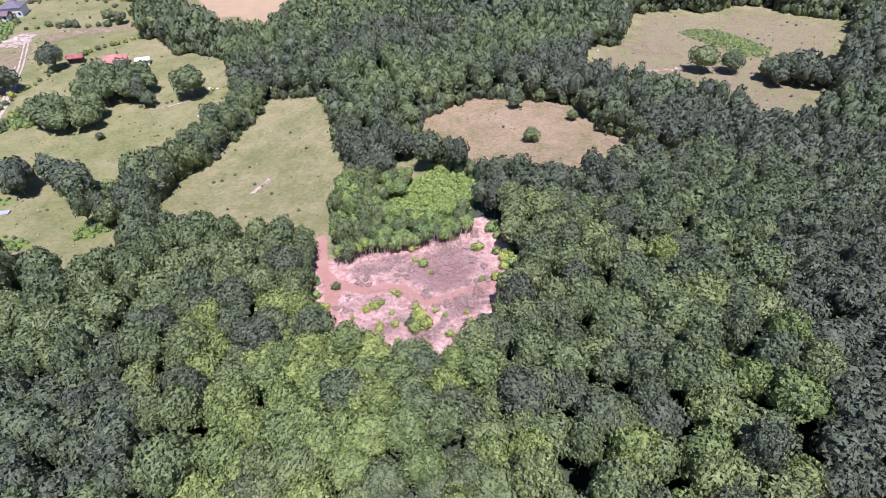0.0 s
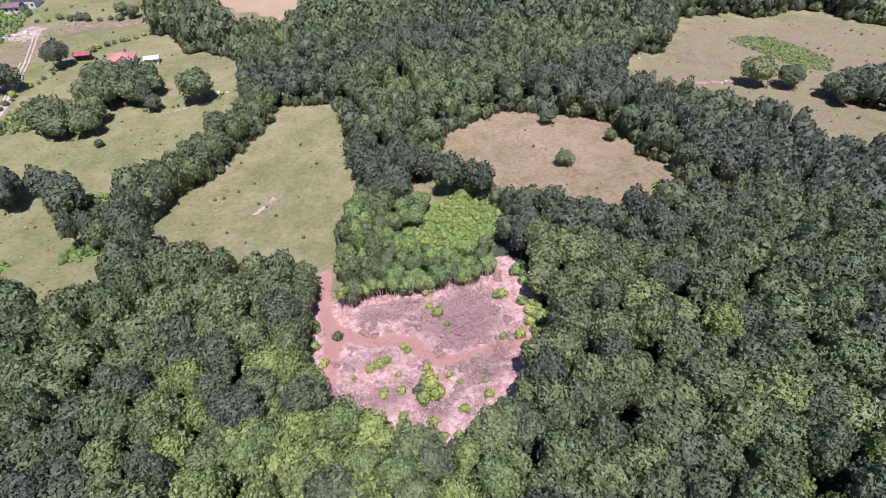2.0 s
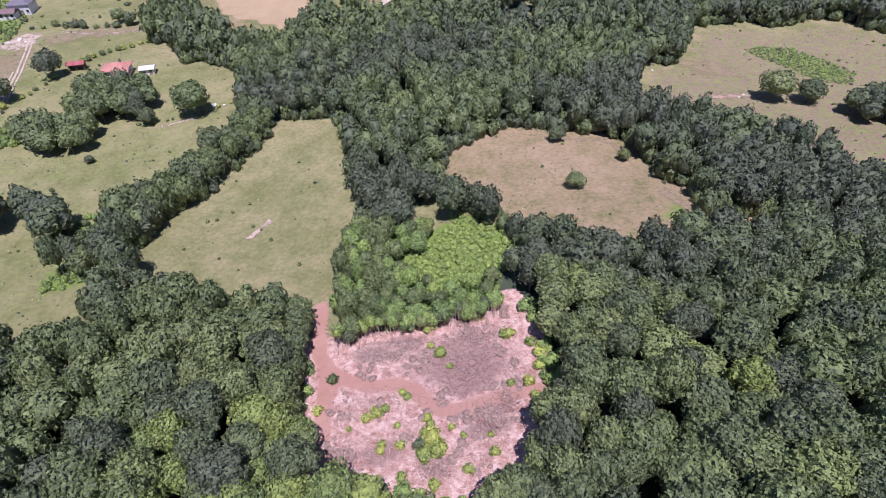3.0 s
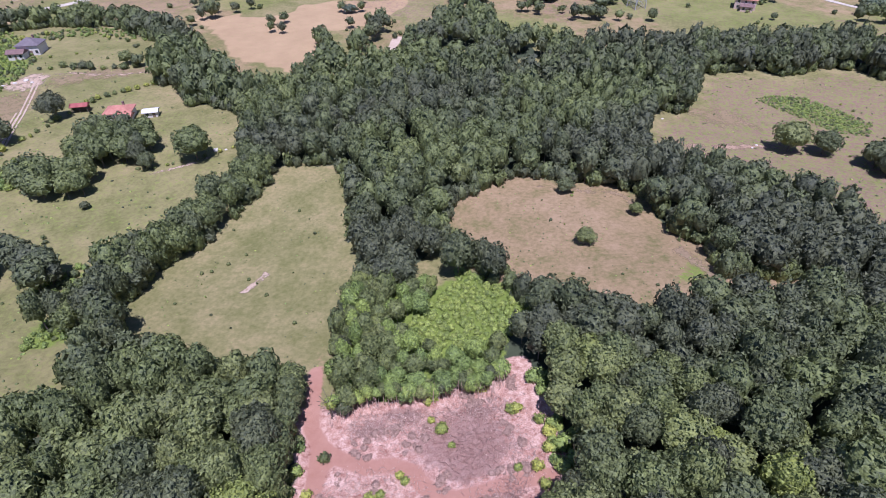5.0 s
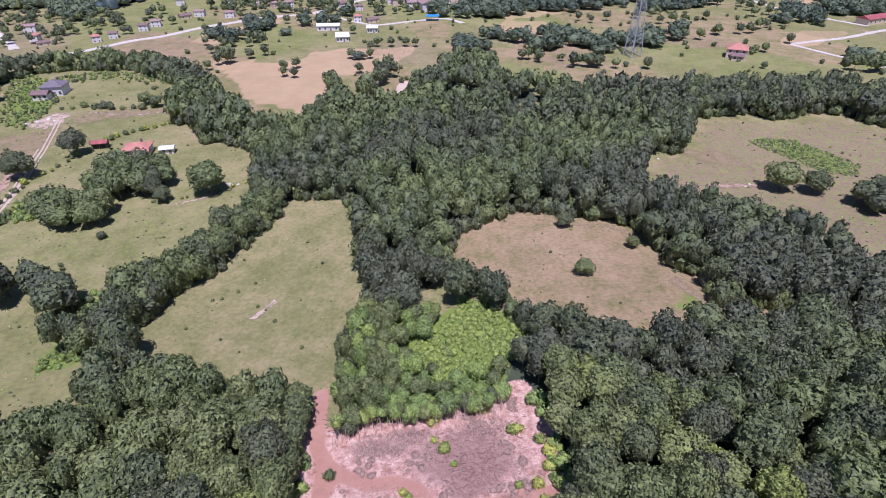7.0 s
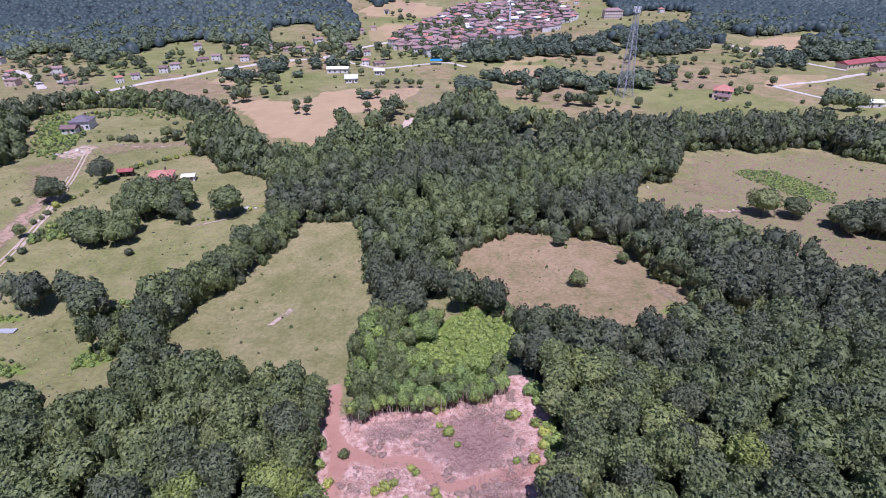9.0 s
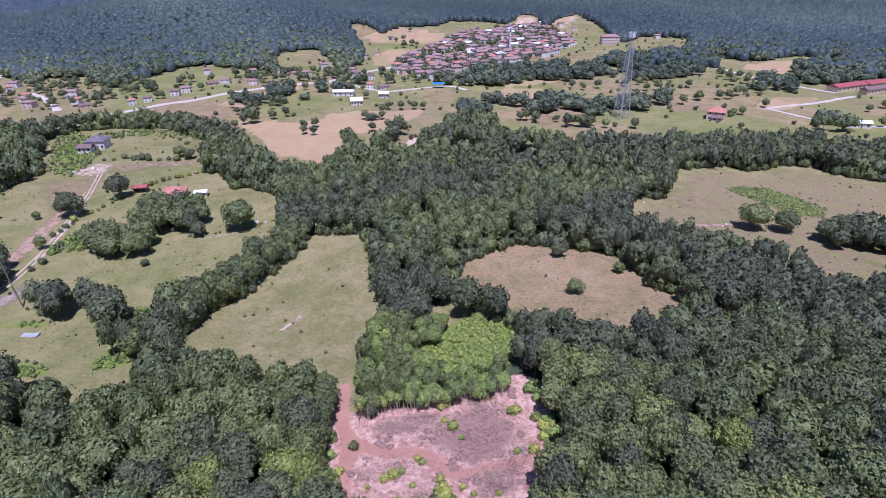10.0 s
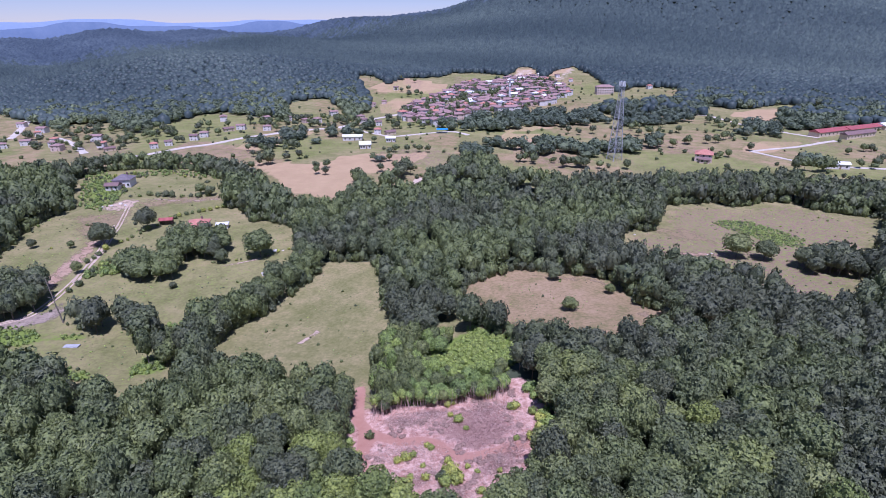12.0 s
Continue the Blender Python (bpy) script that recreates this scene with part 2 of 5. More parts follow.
def leaf_material(name, stops, own, grain=3.0, relief=0.12, spread=1.0):
    """Leaves: own=True takes each tree's tone from the object, else from the mesh's tint."""
    m, n, l, p = shader(name, 0.55, 0.35)
    if own:
        tint = n.new("ShaderNodeObjectInfo").outputs["Random"]
    else:
        a = n.new("ShaderNodeAttribute")
        a.attribute_name = "tint"
        tint = a.outputs["Fac"]
    geo = n.new("ShaderNodeNewGeometry")
    tree = ramp(n, l, tint, stops)
    patch = noise_node(n, l, 0.9, 3, 0.6, geo.outputs["Position"])
    bunch = n.new("ShaderNodeTexVoronoi")
    bunch.inputs["Scale"].default_value = grain
    wander = n.new("ShaderNodeVectorMath")
    wander.operation = "MULTIPLY_ADD"
    wobble = n.new("ShaderNodeTexNoise")
    wobble.inputs["Scale"].default_value = grain * 1.7
    l.new(geo.outputs["Position"], wobble.inputs["Vector"])
    l.new(wobble.outputs["Color"], wander.inputs[0])
    wander.inputs[1].default_value = (0.7 / grain,) * 3
    l.new(geo.outputs["Position"], wander.inputs[2])
    l.new(wander.outputs[0], bunch.inputs["Vector"])
    split = n.new("ShaderNodeSeparateColor")
    l.new(bunch.outputs["Color"], split.inputs[0])
    leaf = calc(n, l, "ADD", calc(n, l, "ADD", calc(n, l, "MULTIPLY", geo.outputs["Random Per Island"], 0.35 * spread), 0.17 * (1 - spread)), calc(n, l, "ADD", calc(n, l, "MULTIPLY", patch, 0.4), calc(n, l, "ADD", calc(n, l, "MULTIPLY", split.outputs[0], 0.38), 0.06)))
    if relief:
        bump(n, l, p, calc(n, l, "SUBTRACT", 1.0, bunch.outputs["Distance"]), 1.0, relief)
    shade = ramp(n, l, leaf, [(0.28, (0.52, 0.54, 0.54)), (0.53, (1.08, 1.08, 1.04)), (0.85, (1.95, 1.85, 1.55))])
    col = mix(n, l, 1.0, tree, shade, "MULTIPLY")
    l.new(col, p.inputs["Base Color"])
    through_leaf = n.new("ShaderNodeBsdfTranslucent")
    l.new(mix(n, l, 1.0, col, (1.1, 1.25, 0.65), "MULTIPLY"), through_leaf.inputs["Color"])
    both = n.new("ShaderNodeMixShader")
    both.inputs[0].default_value = 0.12
    l.new(p.outputs[0], both.inputs[1])
    l.new(through_leaf.outputs[0], both.inputs[2])
    l.new(both.outputs[0], n["Material Output"].inputs["Surface"])
    return m


WOOD_TONES = [(0.0, (0.078, 0.089, 0.058)), (0.14, (0.088, 0.103, 0.061)), (0.3, (0.092, 0.112, 0.058)), (0.55, (0.110, 0.136, 0.059)), (0.75, (0.127, 0.153, 0.064)), (0.9, (0.144, 0.167, 0.074)), (1.0, (0.163, 0.195, 0.067))]
TREE_TONES = [(0.0, (0.114, 0.149, 0.056)), (0.5, (0.142, 0.178, 0.059)), (1.0, (0.176, 0.210, 0.064))]
LIGHT_TONES = [(0.0, (0.140, 0.196, 0.072)), (0.5, (0.190, 0.252, 0.078)), (1.0, (0.250, 0.300, 0.088))]
# slope and ridge tones: blue distance haze is mixed into the leaf colour
SLOPE_HAZE_TONES = [(0.0, (0.033, 0.050, 0.056)), (0.5, (0.046, 0.066, 0.071)), (1.0, (0.064, 0.088, 0.088))]
# valley tones: own green, with a little haze blue mixed in
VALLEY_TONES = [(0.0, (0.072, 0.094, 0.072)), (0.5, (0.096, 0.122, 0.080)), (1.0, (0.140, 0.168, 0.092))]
RIDGE_HAZE_TONES = [(0.0, (0.046, 0.066, 0.094)), (1.0, (0.070, 0.096, 0.130))]
MAT = {}
MAT["leaves_tree"] = leaf_material("tree_leaves", WOOD_TONES, True)
MAT["leaves_wood"] = leaf_material("wood_leaves", WOOD_TONES, False)
MAT["leaves_light"] = leaf_material("light_leaves", LIGHT_TONES, False)
MAT["leaves_light_tree"] = leaf_material("light_tree_leaves", TREE_TONES, True)
MAT["leaves_bush"] = leaf_material("bush_leaves", [(0.0, (0.17, 0.215, 0.065)), (0.5, (0.235, 0.27, 0.075)), (1.0, (0.31, 0.325, 0.085))], True)
MAT["leaves_valley"] = leaf_material("valley_leaves", VALLEY_TONES, False)
MAT["leaves_slope_hazed"] = leaf_material("hazed_slope_leaves", SLOPE_HAZE_TONES, False, 0.30, 0.0, 0.25)
MAT["leaves_ridge_hazed"] = leaf_material("hazed_ridge_leaves", RIDGE_HAZE_TONES, False, 0.2, 0.0, 0.15)
MAT["bark"] = plain("bark", (0.10, 0.085, 0.065), (0.24, 0.21, 0.17), 3.0, 0.9, 0.1, 0.02)
MAT["twig"] = plain("dead_twig", (0.48, 0.315, 0.265), (0.80, 0.61, 0.54), 1.2, 0.9, 0.1)
MAT["burnt"] = plain("charred_twig", (0.30, 0.185, 0.16), (0.48, 0.32, 0.285), 1.5, 0.9, 0.1)
MAT["plaster"] = plain("plaster", (0.60, 0.56, 0.54), (0.76, 0.72, 0.70), 0.8, 0.85, 0.2)
MAT["cream"] = plain("cream_plaster", (0.55, 0.44, 0.33), (0.68, 0.56, 0.44), 0.8, 0.85, 0.2)
MAT["pink"] = plain("pink_plaster", (0.56, 0.42, 0.36), (0.68, 0.54, 0.48), 0.8, 0.85, 0.2)
MAT["tile"] = plain("clay_tiles", (0.26, 0.165, 0.155), (0.39, 0.26, 0.245), 0.9, 0.8, 0.2, 0.03)
MAT["tile_red"] = plain("red_tiles", (0.42, 0.165, 0.125), (0.54, 0.26, 0.205), 0.9, 0.75, 0.25, 0.03)
MAT["tile_dark"] = plain("weathered_tiles", (0.16, 0.10, 0.10), (0.27, 0.18, 0.17), 0.9, 0.8, 0.2, 0.03)
MAT["slate"] = plain("slate_roof", (0.13, 0.11, 0.13), (0.22, 0.19, 0.21), 0.9, 0.7, 0.3, 0.02)
MAT["sheet_red"] = plain("red_sheet_roof", (0.30, 0.07, 0.075), (0.42, 0.13, 0.12), 0.6, 0.55, 0.4)
MAT["white_sheet"] = plain("white_sheet_roof", (0.70, 0.69, 0.68), (0.82, 0.82, 0.81), 0.4, 0.5, 0.4)
MAT["glass"] = plain("dark_window", (0.03, 0.035, 0.04), (0.06, 0.065, 0.07), 0.5, 0.12, 0.6)
MAT["wood"] = plain("weathered_wood", (0.17, 0.12, 0.085), (0.30, 0.23, 0.17), 2.0, 0.85, 0.2)
MAT["steel"] = plain("galvanised_steel", (0.34, 0.34, 0.36), (0.48, 0.48, 0.50), 1.5, 0.5, 0.5)
MAT["blue"] = plain("blue_tarpaulin", (0.02, 0.20, 0.55), (0.05, 0.30, 0.70), 0.5, 0.5, 0.4)
MAT["road"] = plain("pale_gravel", (0.46, 0.40, 0.34), (0.64, 0.57, 0.50), 0.35, 0.95, 0.1, 0.03)
MAT["rock"] = plain("pale_stone", (0.50, 0.46, 0.42), (0.72, 0.68, 0.64), 1.0, 0.9, 0.2, 0.03)
MAT["water"] = plain("still_water", (0.16, 0.18, 0.21), (0.22, 0.24, 0.27), 0.4, 0.08, 0.5)


def ground_material():
    m, n, l, p = shader("ground", 0.95, 0.08)
    v = place(n)
    one, two = n.new("ShaderNodeAttribute"), n.new("ShaderNodeAttribute")
    one.attribute_name, two.attribute_name = "cover_one", "cover_two"
    sa, sb = n.new("ShaderNodeSeparateColor"), n.new("ShaderNodeSeparateColor")
    l.new(one.outputs["Color"], sa.inputs[0])
    l.new(two.outputs["Color"], sb.inputs[0])
    grass, dry, soil, red = sa.outputs[0], sa.outputs[1], sa.outputs[2], one.outputs["Alpha"]
    burnt, lush, straw, pale = sb.outputs[0], sb.outputs[1], sb.outputs[2], two.outputs["Alpha"]
    big, mid, fine, grit = (noise_node(n, l, s, 5, 0.6, v) for s in (0.035, 0.16, 0.9, 4.5))

    def worn(cover, rough, amount):
        f = n.new("ShaderNodeMapRange")
        f.interpolation_type = "SMOOTHSTEP"
        f.inputs[1].default_value, f.inputs[2].default_value = 0.38, 0.62
        l.new(calc(n, l, "ADD", cover, calc(n, l, "MULTIPLY", calc(n, l, "SUBTRACT", rough, 0.5), amount)), f.inputs[0])
        return f.outputs[0]
    blend = calc(n, l, "ADD", calc(n, l, "MULTIPLY", big, 0.4), calc(n, l, "ADD", calc(n, l, "MULTIPLY", mid, 0.35), calc(n, l, "MULTIPLY", fine, 0.25)))
    grain = calc(n, l, "ADD", calc(n, l, "MULTIPLY", fine, 0.5), calc(n, l, "MULTIPLY", grit, 0.5))
    col = ramp(n, l, blend, [(0.35, (0.045, 0.058, 0.036)), (0.65, (0.085, 0.10, 0.062))])
    g = ramp(n, l, blend, [(0.40, (0.178, 0.176, 0.070)), (0.5, (0.245, 0.222, 0.103)), (0.60, (0.330, 0.272, 0.145))])
    g = mix(n, l, 0.5, g, ramp(n, l, grain, [(0.3, (0.62, 0.66, 0.6)), (0.5, (1, 1, 1)), (0.7, (1.25, 1.2, 1.1))]), "MULTIPLY")
    col = mix(n, l, worn(grass, fine, 0.5), col, g)
    d = ramp(n, l, blend, [(0.40, (0.20, 0.178, 0.08)), (0.48, (0.295, 0.218, 0.122)), (0.60, (0.38, 0.27, 0.168))])
    d = mix(n, l, 0.5, d, ramp(n, l, grain, [(0.3, (0.65, 0.65, 0.6)), (0.5, (1, 1, 1)), (0.7, (1.25, 1.2, 1.15))]), "MULTIPLY")
    col = mix(n, l, worn(dry, mid, 0.5), col, d)
    s = ramp(n, l, blend, [(0.34, (0.38, 0.262, 0.155)), (0.66, (0.50, 0.352, 0.212))])
    col = mix(n, l, worn(straw, fine, 0.2), col, s)
    litter = noise_node(n, l, 0.55, 6, 0.7, v)
    c = ramp(n, l, grain, [(0.36, (0.33, 0.165, 0.13)), (0.48, (0.51, 0.305, 0.25)), (0.60, (0.69, 0.495, 0.43))])
    c = mix(n, l, 0.8, c, ramp(n, l, litter, [(0.36, (0.62, 0.50, 0.46)), (0.48, (0.97, 0.94, 0.93)), (0.64, (1.15, 1.2, 1.2))]), "MULTIPLY")
    col = mix(n, l, worn(soil, fine, 0.5), col, c)
    bu = ramp(n, l, grain, [(0.35, (0.21, 0.12, 0.10)), (0.65, (0.39, 0.25, 0.215))])
    col = mix(n, l, calc(n, l, "MULTIPLY", worn(burnt, litter, 1.1), 0.85), col, bu)
    lu = ramp(n, l, grain, [(0.35, (0.13, 0.18, 0.04)), (0.65, (0.235, 0.295, 0.07))])
    col = mix(n, l, worn(lush, fine, 0.7), col, lu)
    re = ramp(n, l, blend, [(0.35, (0.38, 0.19, 0.14)), (0.65, (0.49, 0.275, 0.215))])
    col = mix(n, l, worn(red, fine, 0.5), col, re)
    pa = ramp(n, l, blend, [(0.35, (0.46, 0.34, 0.26)), (0.65, (0.66, 0.54, 0.45))])
    col = mix(n, l, worn(pale, mid, 0.7), col, pa)
    l.new(col, p.inputs["Base Color"])
    bump(n, l, p, grain, 0.7, 0.25)
    return m


MAT["ground"] = ground_material()


# ---- helpers for building ----
def mesh_of(name, verts, faces, mats=(), index=None, smooth=False):
    me = bpy.data.meshes.new(name)
    me.from_pydata([tuple(v) for v in verts], [], [tuple(f) for f in faces])
    for k in mats:
        me.materials.append(k)
    if index is not None:
        me.polygons.foreach_set("material_index", np.asarray(index, np.int32))
    if smooth:
        me.polygons.foreach_set("use_smooth", np.ones(len(me.polygons), bool))
    me.update()
    return me


def big_mesh(name, verts, loops, sizes, mats, index=None, tint=None):
    """A large mesh from arrays: corners in a row, and how many each face takes."""
    me = bpy.data.meshes.new(name)
    verts, loops, sizes = np.asarray(verts, np.float32), np.asarray(loops, np.int32), np.asarray(sizes, np.int32)
    me.vertices.add(len(verts))
    me.vertices.foreach_set("co", verts.ravel())
    me.loops.add(len(loops))
    me.loops.foreach_set("vertex_index", loops)
    me.polygons.add(len(sizes))
    starts = np.concatenate(([0], np.cumsum(sizes)[:-1])).astype(np.int32)
    me.polygons.foreach_set("loop_start", starts)
    me.polygons.foreach_set("loop_total", sizes)
    for k in mats:
        me.materials.append(k)
    if index is not None:
        me.polygons.foreach_set("material_index", np.asarray(index, np.int32))
    if tint is not None:
        a = me.attributes.new("tint", "FLOAT", "FACE")
        a.data.foreach_set("value", np.asarray(tint, np.float32))
    me.polygons.foreach_set("use_smooth", np.ones(len(sizes), bool))
    me.update(calc_edges=True)
    me.validate()
    return me


def part(name, bm, material, parent, label=""):
    me = bpy.data.meshes.new(name)
    bm.to_mesh(me)
    bm.free()
    me.materials.append(material)
    ob = new(name, me)
    ob.parent = parent
    return tagged(ob, label)


def box(bm, x0, y0, z0, x1, y1, z1, m=None):
    vs = [bm.verts.new((x, y, z)) for z in (z0, z1) for x, y in ((x0, y0), (x1, y0), (x1, y1), (x0, y1))]
    if m is not None:
        for v in vs:
            v.co = m @ v.co
    for f in ((0, 3, 2, 1), (4, 5, 6, 7), (0, 1, 5, 4), (1, 2, 6, 5), (2, 3, 7, 6), (3, 0, 4, 7)):
        bm.faces.new([vs[k] for k in f])
    return vs


def bar(bm, a, b, half, sides=4):
    """A thin bar from a to b."""
    a, b = Vector(a), Vector(b)
    d = (b - a).normalized()
    u = d.orthogonal().normalized()
    w = d.cross(u)
    ring = [[bm.verts.new(e + half * (math.cos(2 * math.pi * k / sides) * u + math.sin(2 * math.pi * k / sides) * w)) for k in range(sides)] for e in (a, b)]
    for k in range(sides):
        bm.faces.new((ring[0][k], ring[0][(k + 1) % sides], ring[1][(k + 1) % sides], ring[1][k]))
    bm.faces.new(ring[1])
    bm.faces.new(ring[0][::-1])


# ---- ground ----
def spaced(lo, hi, fine_lo, fine_hi, step, grow):
    out = list(np.arange(fine_lo, fine_hi + 1e-6, step))
    s, p = step, out[-1]
    while p < hi:
        s *= grow
        p = min(p + s, hi)
        out.append(p)
    s, p = step, out[0]
    while p > lo:
        s *= grow
        p = max(p - s, lo)
        out.insert(0, p)
    return np.array(out)


ROADS = {
    "gravel_road": ([(-258,352),(-245,372),(-236,386),(-225,395),(-206,425),(-175,459),(-140,476)], 2.6),
    "lane_a": ([(-364,417),(-333,396),(-299,363)], 2.6), "lane_b": ([(-400,410),(-417,437),(-456,495),(-489,541)], 2.8),
    "lane_c": ([(-140,476),(-110,455),(-86,436),(-37,464),(-22,446)], 1.7), "lane_d": ([(167,563),(200,548),(219,492),(251,446)], 1.7),
    "lane_e": ([(181,398),(214,410),(258,436)], 1.7), "lane_f": ([(181,398),(195,370),(221,353),(262,347)], 1.7), "lane_g": ([(185,576),(166,538)], 1.6),
    "lane_h": ([(-140,476),(-118,520),(-90,560),(-60,600),(-30,650),(0,700),(30,740)], 2.5),
}
gx = spaced(-4850, 4850, -36, 20, 0.9, 1.035)
gy = spaced(-1500, 4850, 62, 110, 0.9, 1.03)
X, Y = np.meshgrid(gx, gy)
Z = land(X, Y)
wob = np.sin(X / 3.1 + 2 * np.sin(Y / 5.3)) * 0.8 + np.sin(Y / 2.7 + 1.7 * np.sin(X / 4.1)) * 0.8
x, y = (X + wob).ravel(), (Y + wob * 0.7).ravel()
x0, y0 = X.ravel(), Y.ravel()
one, two = np.zeros((x.size, 4)), np.zeros((x.size, 4))
one[:, 0] = mask(OPEN, x, y, 1.5, 3.0)
one[:, 1] = np.maximum(mask([MEADOW], x, y, 2.0, 2.5), 0.42 * mask([RIGHT_FIELD], x, y, 3))
one[:, 2] = mask([CLEARING], x, y, 1.2, 3.6)
RED_TRACKS = [([(-32.6, 107),(-31.7, 102.8),(-30.5, 97.2),(-29.5, 93.2),(-26.3, 88.8),(-22.3, 87.1),(-18.1, 85.7),(-14.1, 86.6),(-10.1, 85.4),(-8.1, 82.9),(-5, 80.7),(-2,80.8),(2,82),(7, 83.9),(12, 84.8)], 1.45),
              ([(-27.4, 91),(-25.7, 82.5),(-24.2, 74.5),(-23.1, 68.2)], 1.2), ([(-32.8, 107),(-32, 102),(-30.6, 96.3)], 1.0)]
for line, half in RED_TRACKS:
    one[:, 3] = np.maximum(one[:, 3], strip_mask(line, x0, y0, half, 1.3))
one[:, 3] = np.maximum(one[:, 3], 0.6 * mask([[(-35, 113), (-31, 114), (-29.5, 104), (-33.5, 103)]], x0, y0, 4.0))
one[:, 3] = np.maximum(one[:, 3], mask([[(-30.5, 95.1),(-27.4, 91.9),(-23.3, 88.9),(-24.2, 84.6),(-24.7, 78.4),(-24.7, 74.4),(-26.3, 77.5),(-27.3, 82.6),(-28.3, 88.8)]], x0, y0, 0.8))
two[:, 0] = np.maximum.reduce([np.clip(0.95 - np.hypot((x - cx) / rx, (y - cy) / ry) * 0.45, 0, 1) for cx, cy, rx, ry in
                               ((-2, 91, 7.5, 6.5), (-19.3, 93, 2.5, 2), (-13.2, 96.8, 4, 2), (3, 77, 2.5, 2), (-20.1, 70.2, 4, 2.5), (-13.1, 72.3, 3, 2), (-6, 69, 3, 2.5), (5, 81, 3, 2))]) * (one[:, 2] > 0.3)
two[:, 0] = np.maximum(two[:, 0], 0.72 * mask([[(-4, 98.3),(-1,98),(3,93),(6, 90.1),(4,86),(-2,82),(-6, 82.2),(-7.1, 84.5),(-4, 87.4),(-4, 92.4)]], x, y, 1.2))
two[:, 0] = np.maximum(two[:, 0], 0.555 * mask([RIGHT_FIELD], x, y, 8))
LUSH = [BRACKEN, YOUNG, [(-120.9, 108.1),(-116.1, 111.4),(-108.3, 107.6),(-107.2, 104.5),(-115.6, 102.8)], [(-97.7, 109.3),(-99.1, 120.1),(-92.4, 119.6),(-91, 114),(-93.6, 109.3)],
        [(-225,259),(-256,305),(-246,312),(-204,271),(-196,237),(-211,240)], [(104, 252.9),(114.1, 255.3),(124.4, 254.2),(132.1, 242.5),(138.4, 232.2),(132.3, 222.1),(123.7, 225.4),(115.6, 238.5)],
        [(-158.4, 124.9),(-152.8, 127.2),(-147, 129.5),(-137.6, 126),(-134.8, 122.1),(-138.3, 117.6),(-144, 117.3),(-149.6, 116)], [(-132.1, 125.5),(-125.5, 127.9),(-123.5, 124.9),(-129.3, 123.6)], [(45.3,141),(52,141.1),(54.5,135),(46.9,129.3),(41.4,131.6)], [(61.8,132.7),(72.8,134.4),(71.1,129.6),(61,127.9)]]
two[:, 1] = np.maximum.reduce([mask(LUSH[:4] + LUSH[6:8], x, y, 2.0) * 0.85, mask(LUSH[8:], x, y, 2.5) * 0.55, mask(LUSH[4:6], x, y, 7.0) * 0.62, mask([VALLEY], x, y, 4.0) * 0.38, mask([RIGHT_FIELD], x, y, 6.0) * 0.45, mask([LEFT_FIELDS], x, y, 6.0) * 0.40])
two[:, 1] *= 1 - one[:, 2]
PLOUGHED = [[(-162,340),(-139,347),(-125,339),(-108,355),(-111,366),(-82,376),(-49,381),(-47,366),(-54,351),(-57,329),(-76,322),(-88,316),(-78,291),(-66,258),(-76,258),(-94,270),(-117,280),(-131,305),(-151,328)],
            [(-196,389),(-198,412),(-183,417),(-178,438),(-165,467),(-153,445),(-166,418),(-170,385),(-183,378)], [(-1,472),(20,489),(53,495),(57,488),(38,474),(10,458)],
            [(4,447),(10,455),(36,452),(42,429),(36,411),(14,418),(2,427)], [(219,554),(252,577),(301,594),(345,601),(323,578),(270,550),(243,519),(227,536)]]
PLOUGHED += [[(24,829),(30,913),(58,916),(53,838)], [(70,846),(98,934),(119,936),(104,864)], [(178,405),(202,434),(230,435),(225,421),(193,395),(174,392)], [(-165,695),(-135,795),(-66,753),(-66,690),(-110,679)], [(-130,607),(-119,646),(-88,641),(-84,577),(-116,550)]]
two[:, 2] = mask(PLOUGHED, x0, y0, 1.5)
two[:, 3] = 0.5 * mask([[(19,790),(25,903),(56,914),(51,817)], [(75,800),(110,920),(125,915),(95,800)]], x, y, 4)
two[:, 3] = np.maximum(two[:, 3], strip_mask([(-46,260),(-46,277),(-45,310)], x0, y0, 2.5, 1.0) * 0.8)
for line, half in ROADS.values():
    two[:, 3] = np.maximum(two[:, 3], strip_mask(line, x0, y0, half + 1, 2) * 0.6)
# the valley's plots differ in how green and how dry they are
plot_rng = np.random.RandomState(3)
seeds = np.stack([plot_rng.uniform(-420, 340, 130), plot_rng.uniform(280, 850, 130)], -1)
kinds = plot_rng.uniform(size=(130, 2))
here = np.nonzero(inside(VALLEY, x, y))[0]
whose = np.argmin(np.hypot(x0[here, None] - seeds[:, 0] + 0.3 * (y0[here, None] - seeds[:, 1]), (y0[here, None] - seeds[:, 1]) * 0.6), axis=1)
two[here, 1] = np.where(kinds[whose, 0] < 0.5, 0.45, 0.36)
one[here, 1] = np.where(kinds[whose, 0] > 0.7, 0.52, 0.0)
two[here, 0] = np.where(kinds[whose, 1] > 0.85, 0.44, 0.0)
nx, ny = len(gx), len(gy)
idx = np.arange(nx * ny).reshape(ny, nx)
quads = np.stack([idx[:-1, :-1], idx[:-1, 1:], idx[1:, 1:], idx[1:, :-1]], -1).reshape(-1, 4)
gm = big_mesh("ground", np.stack([x0, y0, Z.ravel()], -1), quads.ravel(), np.full(len(quads), 4), [MAT["ground"]])
gm.polygons.foreach_set("use_smooth", np.ones(len(gm.polygons), bool))
for nm, arr in (("cover_one", one), ("cover_two", two)):
    at = gm.attributes.new(nm, "FLOAT_COLOR", "POINT")
    at.data.foreach_set("color", arr.astype(np.float32).ravel())
